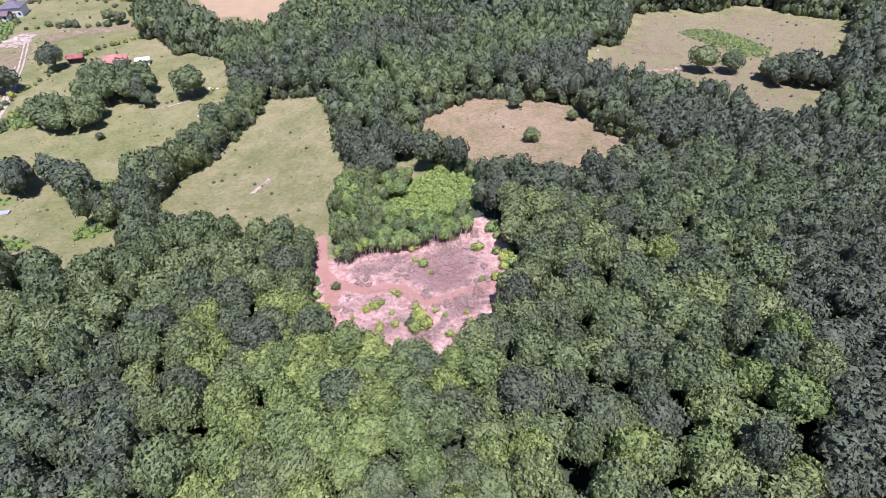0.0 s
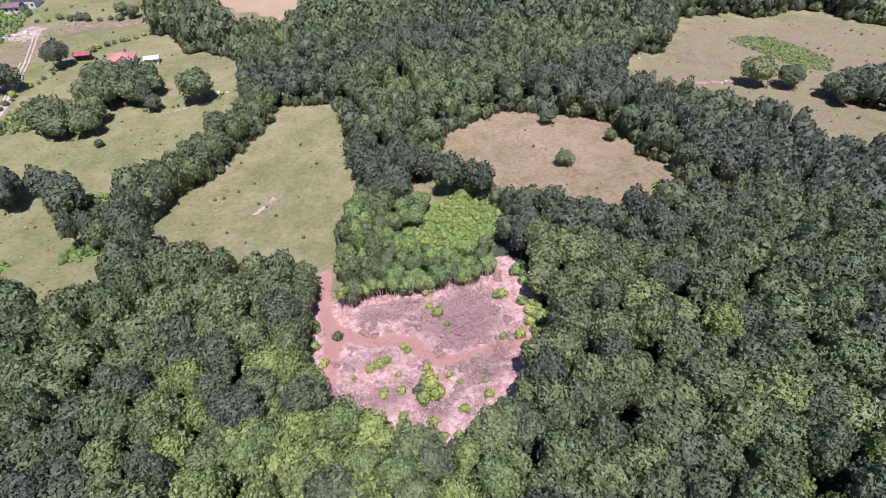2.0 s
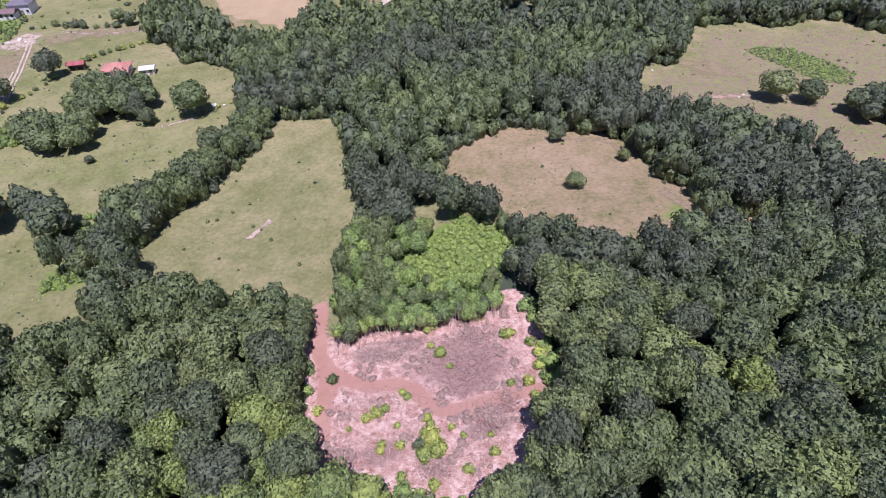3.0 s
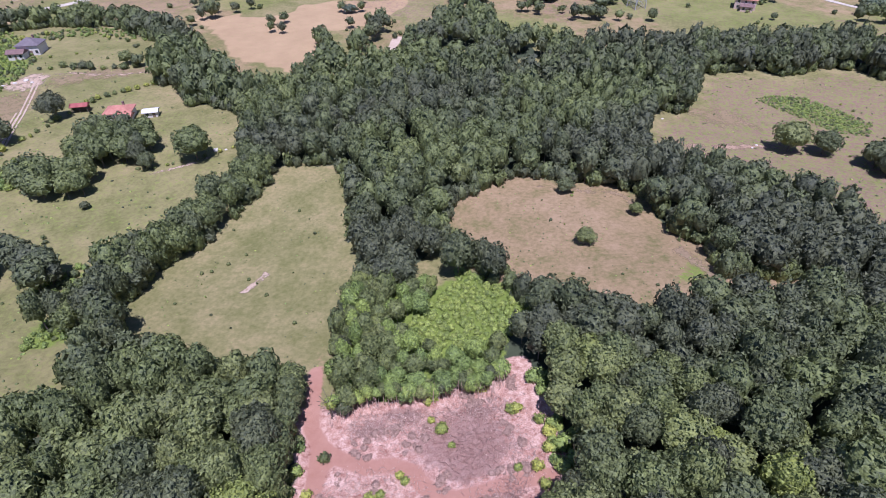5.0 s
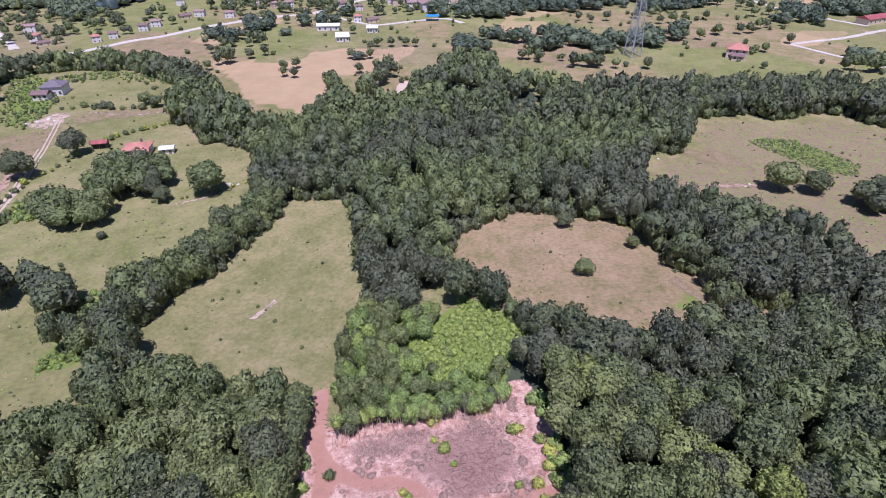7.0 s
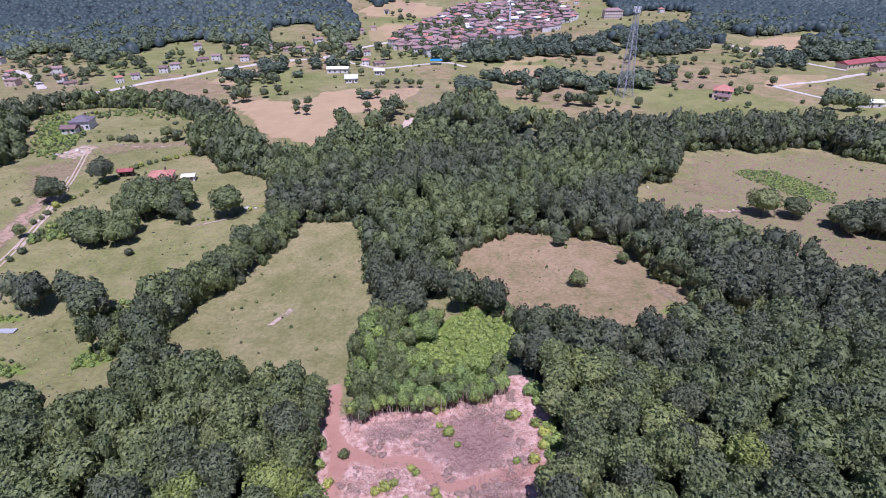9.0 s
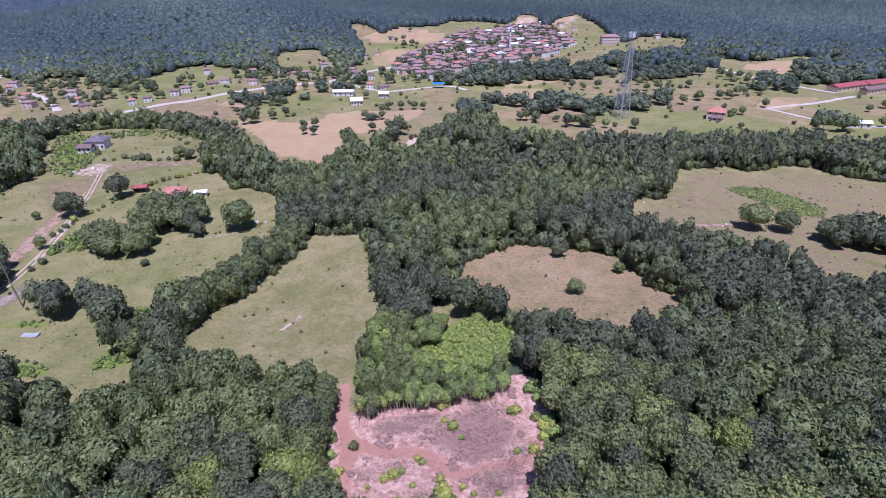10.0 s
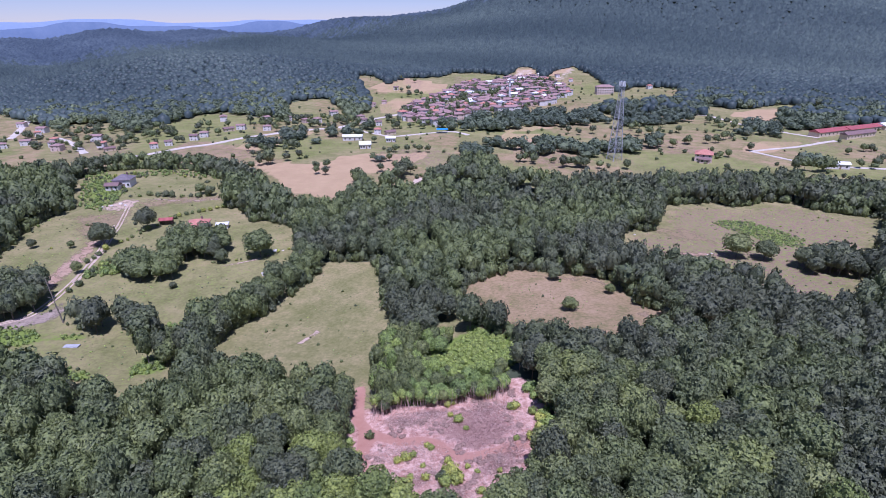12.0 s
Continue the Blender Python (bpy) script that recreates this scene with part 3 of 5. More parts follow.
tagged(new("ground", gm), "rolling ground of pasture, stubble, red soil and woodland floor", "ground", kind="structure")


def ribbon(line, half, lift, step=4.0):
    """A strip that lies on the ground along a line."""
    pts = []
    for (ax, ay), (bx, by) in zip(line, line[1:]):
        k = max(1, int(math.hypot(bx - ax, by - ay) / step))
        pts += [(ax + (bx - ax) * j / k, ay + (by - ay) * j / k) for j in range(k)]
    pts.append(line[-1])
    for _ in range(3):
        pts = [pts[0]] + [((a[0] + 2 * b[0] + c[0]) / 4, (a[1] + 2 * b[1] + c[1]) / 4) for a, b, c in zip(pts, pts[1:], pts[2:])] + [pts[-1]]
    vs, fs = [], []
    for k, (px, py) in enumerate(pts):
        a, b = pts[max(k - 1, 0)], pts[min(k + 1, len(pts) - 1)]
        d = math.hypot(b[0] - a[0], b[1] - a[1]) or 1
        ux, uy = -(b[1] - a[1]) / d, (b[0] - a[0]) / d
        w = half * (1 + 0.12 * math.sin(k * 1.7))
        for side, low in ((-1.05, -0.3), (-1, lift), (1, lift), (1.05, -0.3)):
            qx, qy = px + ux * w * side, py + uy * w * side
            vs.append((qx, qy, ground_z(qx, qy) + low))
        if k:
            o = 4 * k
            fs += [(o - 4 + j, o + j, o + j + 1, o - 3 + j) for j in range(3)]
    return vs, fs


for nm, (line, half) in ROADS.items():
    vs, fs = ribbon(line, half, 0.25)
    rd = new("road", mesh_of("road", vs, fs, [MAT["road"]]))
    tagged(rd, "pale unpaved gravel road between fields", "road", kind="structure")

# ---- bare and worn patches ----
def worn_material(name, a, b, scale, bite, most=1.0):
    """Bare earth that thins out into the grass round it at a ragged edge."""
    m = plain(name, a, b, scale, 0.95, 0.05, 0.04)
    n, l = m.node_tree.nodes, m.node_tree.links
    at = n.new("ShaderNodeAttribute")
    at.attribute_name = "inward"
    v = place(n)
    rough = calc(n, l, "ADD", calc(n, l, "MULTIPLY", noise_node(n, l, 0.35, 5, 0.65, v), 0.6), calc(n, l, "MULTIPLY", noise_node(n, l, 1.7, 4, 0.65, v), 0.4))
    f = n.new("ShaderNodeMapRange")
    f.interpolation_type = "SMOOTHSTEP"
    f.inputs[1].default_value, f.inputs[2].default_value, f.inputs[4].default_value = -0.1, 0.9, most
    l.new(calc(n, l, "ADD", calc(n, l, "MINIMUM", at.outputs["Fac"], 0.8), calc(n, l, "MULTIPLY", calc(n, l, "SUBTRACT", rough, 0.5), bite)), f.inputs[0])
    clear, both = n.new("ShaderNodeBsdfTransparent"), n.new("ShaderNodeMixShader")
    l.new(f.outputs[0], both.inputs[0])
    l.new(clear.outputs[0], both.inputs[1])
    l.new(n["Principled BSDF"].outputs[0], both.inputs[2])
    l.new(both.outputs[0], n["Material Output"].inputs["Surface"])
    return m


MAT["pale_earth"] = worn_material("pale_earth", (0.42, 0.30, 0.22), (0.57, 0.44, 0.35), 0.5, 5.0)
MAT["red_earth"] = worn_material("reddish_earth", (0.33, 0.215, 0.15), (0.47, 0.33, 0.245), 0.4, 6.0)
MAT["grey_earth"] = worn_material("trodden_earth", (0.27, 0.21, 0.17), (0.40, 0.32, 0.27), 0.4, 4.0)
MAT["dry_earth"] = worn_material("dry_earth", (0.30, 0.22, 0.14), (0.42, 0.31, 0.21), 0.6, 8.0, 0.75)
MAT["dry_grass"] = worn_material("dry_grass", (0.30, 0.225, 0.135), (0.38, 0.285, 0.18), 0.25, 7.0, 0.75)
MAT["rut"] = plain("wheel_rut_earth", (0.40, 0.29, 0.22), (0.60, 0.48, 0.40), 0.5, 0.95, 0.05, 0.04)


def bare(poly, material, label, cell=1.0, fade=3.0, lift=0.07):
    """A patch of bare ground that follows the land."""
    nx0, nx1 = min(c[0] for c in poly) - 3, max(c[0] for c in poly) + 3
    ny0, ny1 = min(c[1] for c in poly) - 3, max(c[1] for c in poly) + 3
    ax, ay = np.arange(nx0, nx1, cell), np.arange(ny0, ny1, cell)
    mx, my = np.meshgrid(ax, ay)
    near = np.where(inside(poly, mx, my), 1, -1) * edge_distance(poly, mx, my)
    ids = -np.ones(mx.shape, int)
    vs, fs = [], []
    ok = near > -fade
    full = ok[:-1, :-1] & ok[1:, :-1] & ok[:-1, 1:] & ok[1:, 1:]
    inward = []
    for j, i in zip(*np.nonzero(full)):
        quad = []
        for dj, di in ((0, 0), (0, 1), (1, 1), (1, 0)):
            q = (j + dj, i + di)
            if ids[q] < 0:
                ids[q] = len(vs)
                vs.append((mx[q], my[q], ground_z(mx[q], my[q]) + lift))
                inward.append(near[q] / fade)
            quad.append(ids[q])
        fs.append(quad)
    me = mesh_of("bare_ground", vs, fs, [MAT[material]], smooth=True)
    me.attributes.new("inward", "FLOAT", "POINT").data.foreach_set("value", np.asarray(inward, np.float32))
    return tagged(new("bare_ground", me), label, "ground", kind="structure")


bare([(-203, 243), (-197, 258), (-187, 256), (-184, 246), (-188, 238), (-196, 238)], "pale_earth", "pale crumbling earth of a small quarry")
bare([(-159.3, 151.1), (-165.2, 161), (-172, 190), (-176, 202), (-168, 203), (-164.6, 188.6), (-158.3, 167.2), (-154.5, 153.3)], "red_earth", "reddish eroded earth beside the farm track")
bare([(-168.8, 126.5), (-156.4, 132), (-148, 137.5), (-145.3, 145), (-140.8, 142.4), (-139.8, 133.2), (-146.2, 127.6), (-161.2, 121.7)], "grey_earth", "trodden grey-pink earth where the tracks meet")
bare([(-190, 256), (-178, 259), (-163, 258), (-146, 263), (-146, 261), (-163, 255.5), (-180, 256)], "pale_earth", "thin pale strip of dry earth along the hillside")
bare([(-58.6, 132), (-56.6, 131.8), (-52.8, 139.2), (-54.8, 140.4)], "pale_earth", "pale scar of bare earth in the green field", 0.35, 0.6)
bare([(-106.4, 181.6), (-99.3, 186.7), (-90.8, 192.4), (-90.9, 190.5), (-99.3, 184.7), (-105.5, 180.8)], "pale_earth", "dry bare strip under the field edge", 0.7, 1.6)
bare([(62.2, 211.9), (75.3, 214.4), (93, 217.6), (101.7, 216.9), (95, 213.1), (77.3, 211.2)], "red_earth", "reddish worn ground in the pasture")
bare([(16.1, 178.6), (33.1, 177.2), (40.2, 176.2), (43.7, 166.1), (42.6, 164.7), (38, 174.5), (30, 175)], "dry_earth", "dry pale strip along the meadow's edge", 0.7, 1.6)
bare([(45.2, 145.2), (48.3, 147.6), (53.2, 134), (63.4, 133.4), (69.7, 132.8), (63.2, 131.1), (51, 131.4)], "dry_earth", "dry pale ground at the meadow's end", 0.7, 1.6)
bare([(-188, 252), (-173, 264), (-148, 269), (-144, 261), (-166, 251), (-178, 242)], "dry_grass", "dry pinkish brown grass on the hillside below the villa", 1.5, 5.0, 0.05)
bare([(-205, 228), (-191, 237), (-181, 244), (-175, 227), (-171, 206), (-178, 198)], "dry_grass", "dry brown grass beside the farm track", 1.5, 5.0, 0.05)
bare([(70, 243), (90, 246), (101, 230), (84, 231)], "dry_grass", "dry pinkish grass in the pasture", 1.5, 5.0, 0.05)
RUTS = [[(-161.2, 124.8), (-148.9, 134.4), (-149.9, 147.5), (-152.6, 160.5), (-161.5, 188.6), (-174, 218), (-188, 247)], [(-151.5, 159.3), (-163.4, 190.5), (-176, 219)]]
for line in RUTS:
    for side in (-0.85, 0.85):
        vs, fs = ribbon([(a + side, b) for a, b in line], 0.32, 0.10, 2.0)
        tagged(new("wheel_rut", mesh_of("wheel_rut", vs, fs, [MAT["rut"]])), "pale wheel rut of a farm track across the pasture", "track", kind="structure")

# ---- trees ----
ICO = [(0, 0, 1)] + [(0.894 * math.cos(a), 0.894 * math.sin(a), 0.447) for a in (2 * math.pi * k / 5 for k in range(5))] + \
      [(0.894 * math.cos(a), 0.894 * math.sin(a), -0.447) for a in (2 * math.pi * (k + 0.5) / 5 for k in range(5))] + [(0, 0, -1)]
ICO = np.array(ICO)
ICO_F = np.array([(0, 1 + k, 1 + (k + 1) % 5) for k in range(5)] + [(1 + k, 6 + k, 1 + (k + 1) % 5) for k in range(5)] +
                 [(1 + (k + 1) % 5, 6 + k, 6 + (k + 1) % 5) for k in range(5)] + [(11, 6 + (k + 1) % 5, 6 + k) for k in range(5)])


def finer(v, f):
    """Each triangle of a ball cut in four."""
    v, f, cut, out = [tuple(c) for c in v], [tuple(c) for c in f], {}, []

    def half(a, b):
        k = (min(a, b), max(a, b))
        if k not in cut:
            q = np.array(v[a]) + np.array(v[b])
            v.append(tuple(q / np.linalg.norm(q)))
            cut[k] = len(v) - 1
        return cut[k]
    for a, b, c in f:
        ab, bc, ca = half(a, b), half(b, c), half(c, a)
        out += [(a, ab, ca), (ab, b, bc), (ca, bc, c), (ab, bc, ca)]
    return np.array(v), np.array(out)


BALL1 = finer(ICO / np.linalg.norm(ICO, axis=1)[:, None], ICO_F)
BALL2 = finer(*BALL1)


def mop(seed, lobes, sprays, size, ball, knob=(0.30, 0.46), tufts=60, tuft=(0.13, 0.21), deep=0.80, loose=0.40):
    """A leafy crown of about unit radius: boughs in lobes, leaf tufts on the lobes, and sprays of leaves that lie on the tufts."""
    rng = np.random.RandomState(seed)
    boughs = []
    for k in range(lobes):
        a, h = 2.399963 * k + rng.uniform(-0.5, 0.5), 0.95 - 1.5 * ((k + rng.uniform(0, 0.9)) / lobes) ** 1.2
        flat = math.sqrt(max(0.05, 1 - h * h))
        boughs.append((rng.uniform(0.44, 0.62) * np.array([flat * math.cos(a), flat * math.sin(a), h]), rng.uniform(*knob)))

    def skin(d, lumps, floor):
        """How far out the crown reaches in the directions d, and which lump does it."""
        best, who = np.full(len(d), floor), np.full(len(d), -1)
        for k, (c, r) in enumerate(lumps):
            cd = d @ c
            under = r * r - c @ c + cd * cd
            out = np.where(under > 0, cd + np.sqrt(np.maximum(under, 0)), 0)
            who = np.where(out > best, k, who)
            best = np.maximum(best, out)
        return best, who
    heads = rng.normal(size=(tufts, 3)) + (0, 0, 0.5)
    heads /= np.linalg.norm(heads, axis=1)[:, None]
    far, _ = skin(heads, boughs, 0.6)
    lumps = boughs + [(d * (f - 0.04), rng.uniform(*tuft)) for d, f in zip(heads, far)]
    d, f = ball
    reach, _ = skin(d, lumps, 0.56)
    body = d * (reach * rng.uniform(deep, deep + 0.12, len(d)))[:, None]
    u = rng.normal(size=(sprays * 2, 3))
    u /= np.linalg.norm(u, axis=1)[:, None]
    u = u[u[:, 2] > rng.uniform(-0.75, 0.15, len(u))][:sprays]
    m = len(u)
    reach, who = skin(u, lumps, 0.6)
    p = u * (reach * rng.uniform(0.96, 1.04, m))[:, None]
    mid = np.array([c for c, r in lumps] + [(0, 0, 0)])
    up = p - mid[who]
    up = up / np.linalg.norm(up, axis=1)[:, None] + rng.normal(size=(m, 3)) * loose
    up /= np.linalg.norm(up, axis=1)[:, None]
    a = np.cross(up, rng.normal(size=(m, 3)))
    a /= np.linalg.norm(a, axis=1)[:, None]
    b = np.cross(up, a)
    s = size * rng.uniform(0.6, 1.45, (m, 1))
    tri = np.stack([p - a * s, p + a * s * 0.5 - b * s * 0.75, p + a * s * 0.6 + b * s * 0.75], 1).reshape(-1, 3)
    return np.concatenate([body, tri]), np.concatenate([f.ravel(), np.arange(3 * m) + len(body)]), np.full(len(f) + m, 3)


def trunk_arrays(height, width, sides=5, lean=0.0):
    levels = [(0, 1.25, 0), (0.12, 1.0, 0), (0.6, 0.75, lean * 0.6), (1.0, 0.35, lean)]
    vs = [(width * w * math.cos(2 * math.pi * k / sides) + dx, width * w * math.sin(2 * math.pi * k / sides), height * h) for h, w, dx in levels for k in range(sides)]
    fs = [(i * sides + k, i * sides + (k + 1) % sides, (i + 1) * sides + (k + 1) % sides, (i + 1) * sides + k) for i in range(3) for k in range(sides)]
    return np.array(vs, float), np.array(fs)


NEAR = [mop(10 + k, 9 + k % 5, 1150, 0.075, BALL2, tufts=70 + 8 * (k % 4)) for k in range(10)]
MIDDLE = [mop(40 + k, 9 + k % 4, 520, 0.097, BALL1, tufts=50, deep=0.84, loose=0.34) for k in range(8)]
FAR = [mop(70 + k, 9 + k % 3, 250, 0.122, BALL1, tufts=34, tuft=(0.16, 0.25), deep=0.86, loose=0.30) for k in range(8)]
DIST = [mop(80 + k, 8, 84, 0.20, (ICO, ICO_F), tufts=16, tuft=(0.18, 0.28), deep=0.90, loose=0.25) for k in range(8)]
LOW = [mop(90 + k, 7, 170, 0.15, BALL1, tufts=24, tuft=(0.18, 0.28)) for k in range(6)]

MAT_LOW = [mop(100 + k, 5, 46, 0.26, (ICO, ICO_F), tufts=8, tuft=(0.22, 0.34)) for k in range(6)]


def scatter(spacing, x0, x1, y0, y1, rng):
    """Places about one spacing apart, on a jittered hexagonal net."""
    ys = np.arange(y0, y1, spacing * 0.866)
    out = []
    for k, yy in enumerate(ys):
        xs = np.arange(x0 + (k % 2) * spacing / 2, x1, spacing)
        out.append(np.stack([xs, np.full(xs.shape, yy)], -1))
    p = np.concatenate(out)
    return p + rng.uniform(-0.36, 0.36, p.shape) * spacing


def seen_from_path(px, py, margin=6.0):
    """A wedge of land ahead of the flight, with some to spare."""
    az = np.degrees(np.arctan2(px, py + 30))
    return (az > -52 - margin + 3) & (az < 42 + margin)


def wooded(px, py, pad=0.0):
    ok = np.ones(px.shape, bool)
    for p in OPEN:
        ok &= ~inside(p, px, py)
        if pad and p is not TRACK_GAP:
            ok &= edge_distance(p, px, py) > (pad if p in (BIG_FIELD, CLEARING, MEADOW) else 0.3 * pad)
    for p in COPSES:
        ok |= inside(p, px, py) & (edge_distance(p, px, py) > 1.0)
    for p in SCRUB_GAPS:
        ok &= ~inside(p, px, py)
    return ok


def tone_field(px, py):
    """Kinds of trees stand in loose groups."""
    f = 0.5 + 0.25 * np.sin(px / 17 + 2 * np.sin(py / 23)) + 0.2 * np.sin(py / 13 + 1.5 * np.sin(px / 19) + 1)
    return f


class Stand:
    """Gathers many trees into one mesh."""
    def __init__(self):
        self.v, self.l, self.s, self.m, self.t, self.n = [], [], [], [], [], 0

    def add(self, shape, at, scale, turn, mat, tint):
        v, l, s = shape
        c, sn = math.cos(turn), math.sin(turn)
        w = v * scale
        w = np.stack([w[:, 0] * c - w[:, 1] * sn, w[:, 0] * sn + w[:, 1] * c, w[:, 2]], -1) + at
        self.v.append(w.astype(np.float32))
        self.l.append(l + self.n)
        self.s.append(s)
        self.m.append(np.full(len(s), mat))
        self.t.append(np.full(len(s), tint))
        self.n += len(v)

    def done(self, name, mats):
        return new(name, big_mesh(name, np.concatenate(self.v), np.concatenate(self.l), np.concatenate(self.s), mats, np.concatenate(self.m), np.concatenate(self.t)))


STEM = trunk_arrays(1.0, 1.0, 5)
STEM = (STEM[0], STEM[1].ravel(), np.full(len(STEM[1]), 4))


def put_tree(stand, shape, px, py, height, radius, tint, rng, leaf=0, bark=2):
    z = ground_z(px, py)
    stand.add(STEM, (px, py, z - 0.2), (0.014 * height, 0.014 * height, height * 0.75), rng.uniform(0, 6.28), bark, 0.5)
    rz = height * 0.44
    stand.add(shape, (px, py, z + height * 0.56), (radius * rng.uniform(0.9, 1.1), radius * rng.uniform(0.9, 1.1), rz), rng.uniform(0, 6.28), leaf, tint)


TRACK_LINE = [(-34, 118), (-32.8, 108.1), (-31.6, 99.5), (-29.5, 93.2)]
rng = np.random.RandomState(7)
near, further, clumps = scatter(5.3, -150, 150, 14, 150, rng), scatter(6.0, -420, 330, 14, 345, rng), scatter(4.2, -225, 145, 115, 210, rng)


def in_clump(q):
    return np.any([inside(c, q[:, 0], q[:, 1]) for c in FIELD_COPSES], axis=0)


further = further[(np.abs(further[:, 0]) > 150) | (further[:, 1] > 150)]
p = np.concatenate([near[~in_clump(near)], further[~in_clump(further)], clumps[in_clump(clumps)]])
keep = seen_from_path(p[:, 0], p[:, 1]) & wooded(p[:, 0], p[:, 1], 1.7) & ~inside(YOUNG, p[:, 0], p[:, 1])
keep &= edge_distance(TRACK_LINE, p[:, 0], p[:, 1], False) > 1.9
keep &= ~inside([(-34.5, 118), (-24, 118), (-22, 94), (-31, 94)], p[:, 0], p[:, 1])
p = p[keep]
reach = np.hypot(p[:, 0] * 0.9, p[:, 1] - 62)
order = np.argsort(reach)
p, reach = p[order], reach[order]
tone = tone_field(p[:, 0], p[:, 1]) - 0.35 * np.clip((p[:, 0] - 15) / 45, 0, 1)
in_copse = np.zeros(len(p), bool)
for c in COPSES:
    in_copse |= inside(c, p[:, 0], p[:, 1])
edge_drop = np.where(in_copse, 0.82, 1.0) * np.clip(0.74 + 0.07 * edge_distance([(-32.8, 108.1), (-31.6, 99.5), (-29.5, 93.2)], p[:, 0], p[:, 1], False), 0.74, 1)
LIGHT_WOOD = [(-40,20),(-34.2, 62.3),(-32.3, 74.6),(-27.2, 74.3),(-26.2, 62.3),(-20.1, 66.2),(0,62),(6,64),(8,20)]

# single trees of the near wood, each a thing with trunk and crown
patterns = []
for k, (v, l, s) in enumerate(NEAR):
    top = tagged(new("tree"), "fresh light green broadleaf tree in the closed wood" if k > 6 else "dense dark green broadleaf tree in the closed wood", "tree", "trees of the wood")
    tv, tf = trunk_arrays(0.8, 0.016, 6, 0.02)
    trunk = new("trunk", mesh_of("trunk", tv, tf, [MAT["bark"]], smooth=True))
    lf = MAT["leaves_light_tree" if k > 6 else "leaves_tree"]
    cm = big_mesh("crown", v * (0.5, 0.5, 0.39) + (0, 0, 0.61), l, s, [lf])
    leafy = new("crown", cm)
    trunk.parent = leafy.parent = top
    patterns.append(top)
used = {}
SINGLE = 262
for k in range(SINGLE):
    px, py = p[k]
    light = inside(LIGHT_WOOD, p[k:k + 1, 0], p[k:k + 1, 1])[0]
    n = 7 + k % 3 if rng.uniform() < (0.85 if light and px < -13 else 0.3 if light else 0.09) else k % 7
    height = rng.uniform(8.6, 14.2) * (0.85 if light else 1) * edge_drop[k]
    wide = rng.uniform(5.8, 9.0)
    m = Matrix.Translation((px, py, ground_z(px, py) - 0.15)) @ Matrix.Rotation(rng.uniform(0, 6.28), 4, "Z") @ Matrix.Diagonal((wide, wide * rng.uniform(0.9, 1.1), height, 1))
    if n not in used:
        used[n] = m
    else:
        copy_thing(patterns[n], m)
for n, m in used.items():
    patterns[n].matrix_basis = m

wood = Stand()
for k in range(SINGLE, len(p)):
    px, py = p[k]
    shape = (MIDDLE if reach[k] < 100 else FAR if reach[k] < 180 else DIST)[rng.randint(8)]
    put_tree(wood, shape, px, py, rng.uniform(9.0, 13.6) * edge_drop[k] , rng.uniform(2.8, 4.4), np.clip(tone[k] * 0.7 + rng.uniform(-0.2, 0.24), 0, 1), rng)
# low growth that closes the wood's edge towards the open ground
for poly in (BIG_FIELD, MEADOW, LEFT_FIELDS, RIGHT_FIELD):
    for (ax, ay), (bx, by) in zip(poly, poly[1:] + poly[:1]):
        n = max(1, round(math.hypot(bx - ax, by - ay) / 1.8))
        for j in range(n):
            px, py = ax + (bx - ax) * (j + rng.uniform(-0.3, 0.3)) / n + rng.uniform(-0.8, 0.8), ay + (by - ay) * (j + rng.uniform(-0.3, 0.3)) / n + rng.uniform(-0.8, 0.8)
            hyp = math.hypot(px - ax, py - ay)
            if not seen_from_path(np.array(px), np.array(py)) or math.hypot(px + 31, py - 102) < 7:
                continue
            d = math.hypot(bx - ax, by - ay)
            ox, oy = (by - ay) / d, -(bx - ax) / d
            if inside(poly, np.array([px + ox * 1.5]), np.array([py + oy * 1.5]))[0]:
                ox, oy = -ox, -oy
            out = rng.uniform(1.2, 4.2)
            px, py = px + ox * out, py + oy * out
            if any(inside(o, np.array([px]), np.array([py]))[0] for o in (BIG_FIELD, MEADOW, LEFT_FIELDS, RIGHT_FIELD, CLEARING)):
                continue
            r = rng.uniform(1.5, 2.9)
            wood.add((FAR if py < 150 else DIST)[rng.randint(8)], (px, py, ground_z(px, py) + r * 0.7), (r, r, r * rng.uniform(1.0, 1.9)), rng.uniform(0, 6.28), 0, rng.uniform(0, 0.8))
HEDGE = [(-88.1, 116.4),(-83.2, 124.2),(-80.6, 137.6),(-77.3, 144.8),(-72.9, 155),(-70.1, 164.2),(-67.5, 171.6),(-65.8, 180.4),(-65.4, 189.5)]
for off, tall in ((-3.0, 9), (-7.5, 10.5)):
    for (ax, ay), (bx, by) in zip(HEDGE, HEDGE[1:]):
        n = max(1, round(math.hypot(bx - ax, by - ay) / 3.6))
        for j in range(n):
            put_tree(wood, MIDDLE[rng.randint(8)], ax + (bx - ax) * j / n + off + rng.uniform(-1, 1), ay + (by - ay) * j / n + rng.uniform(-1, 1), tall * rng.uniform(0.85, 1.2), rng.uniform(2.8, 3.8), rng.uniform(0.1, 0.7), rng)
BELT = [(66.7, 237.8),(75.4, 238.7),(80.4, 249.5),(86.1, 269),(96.3, 275),(113.1, 276.7),(127.4, 272.7),(138.8, 278.3),(153.3, 279.2),(163.6, 266.5),(183.3, 256.7),(235,242)]
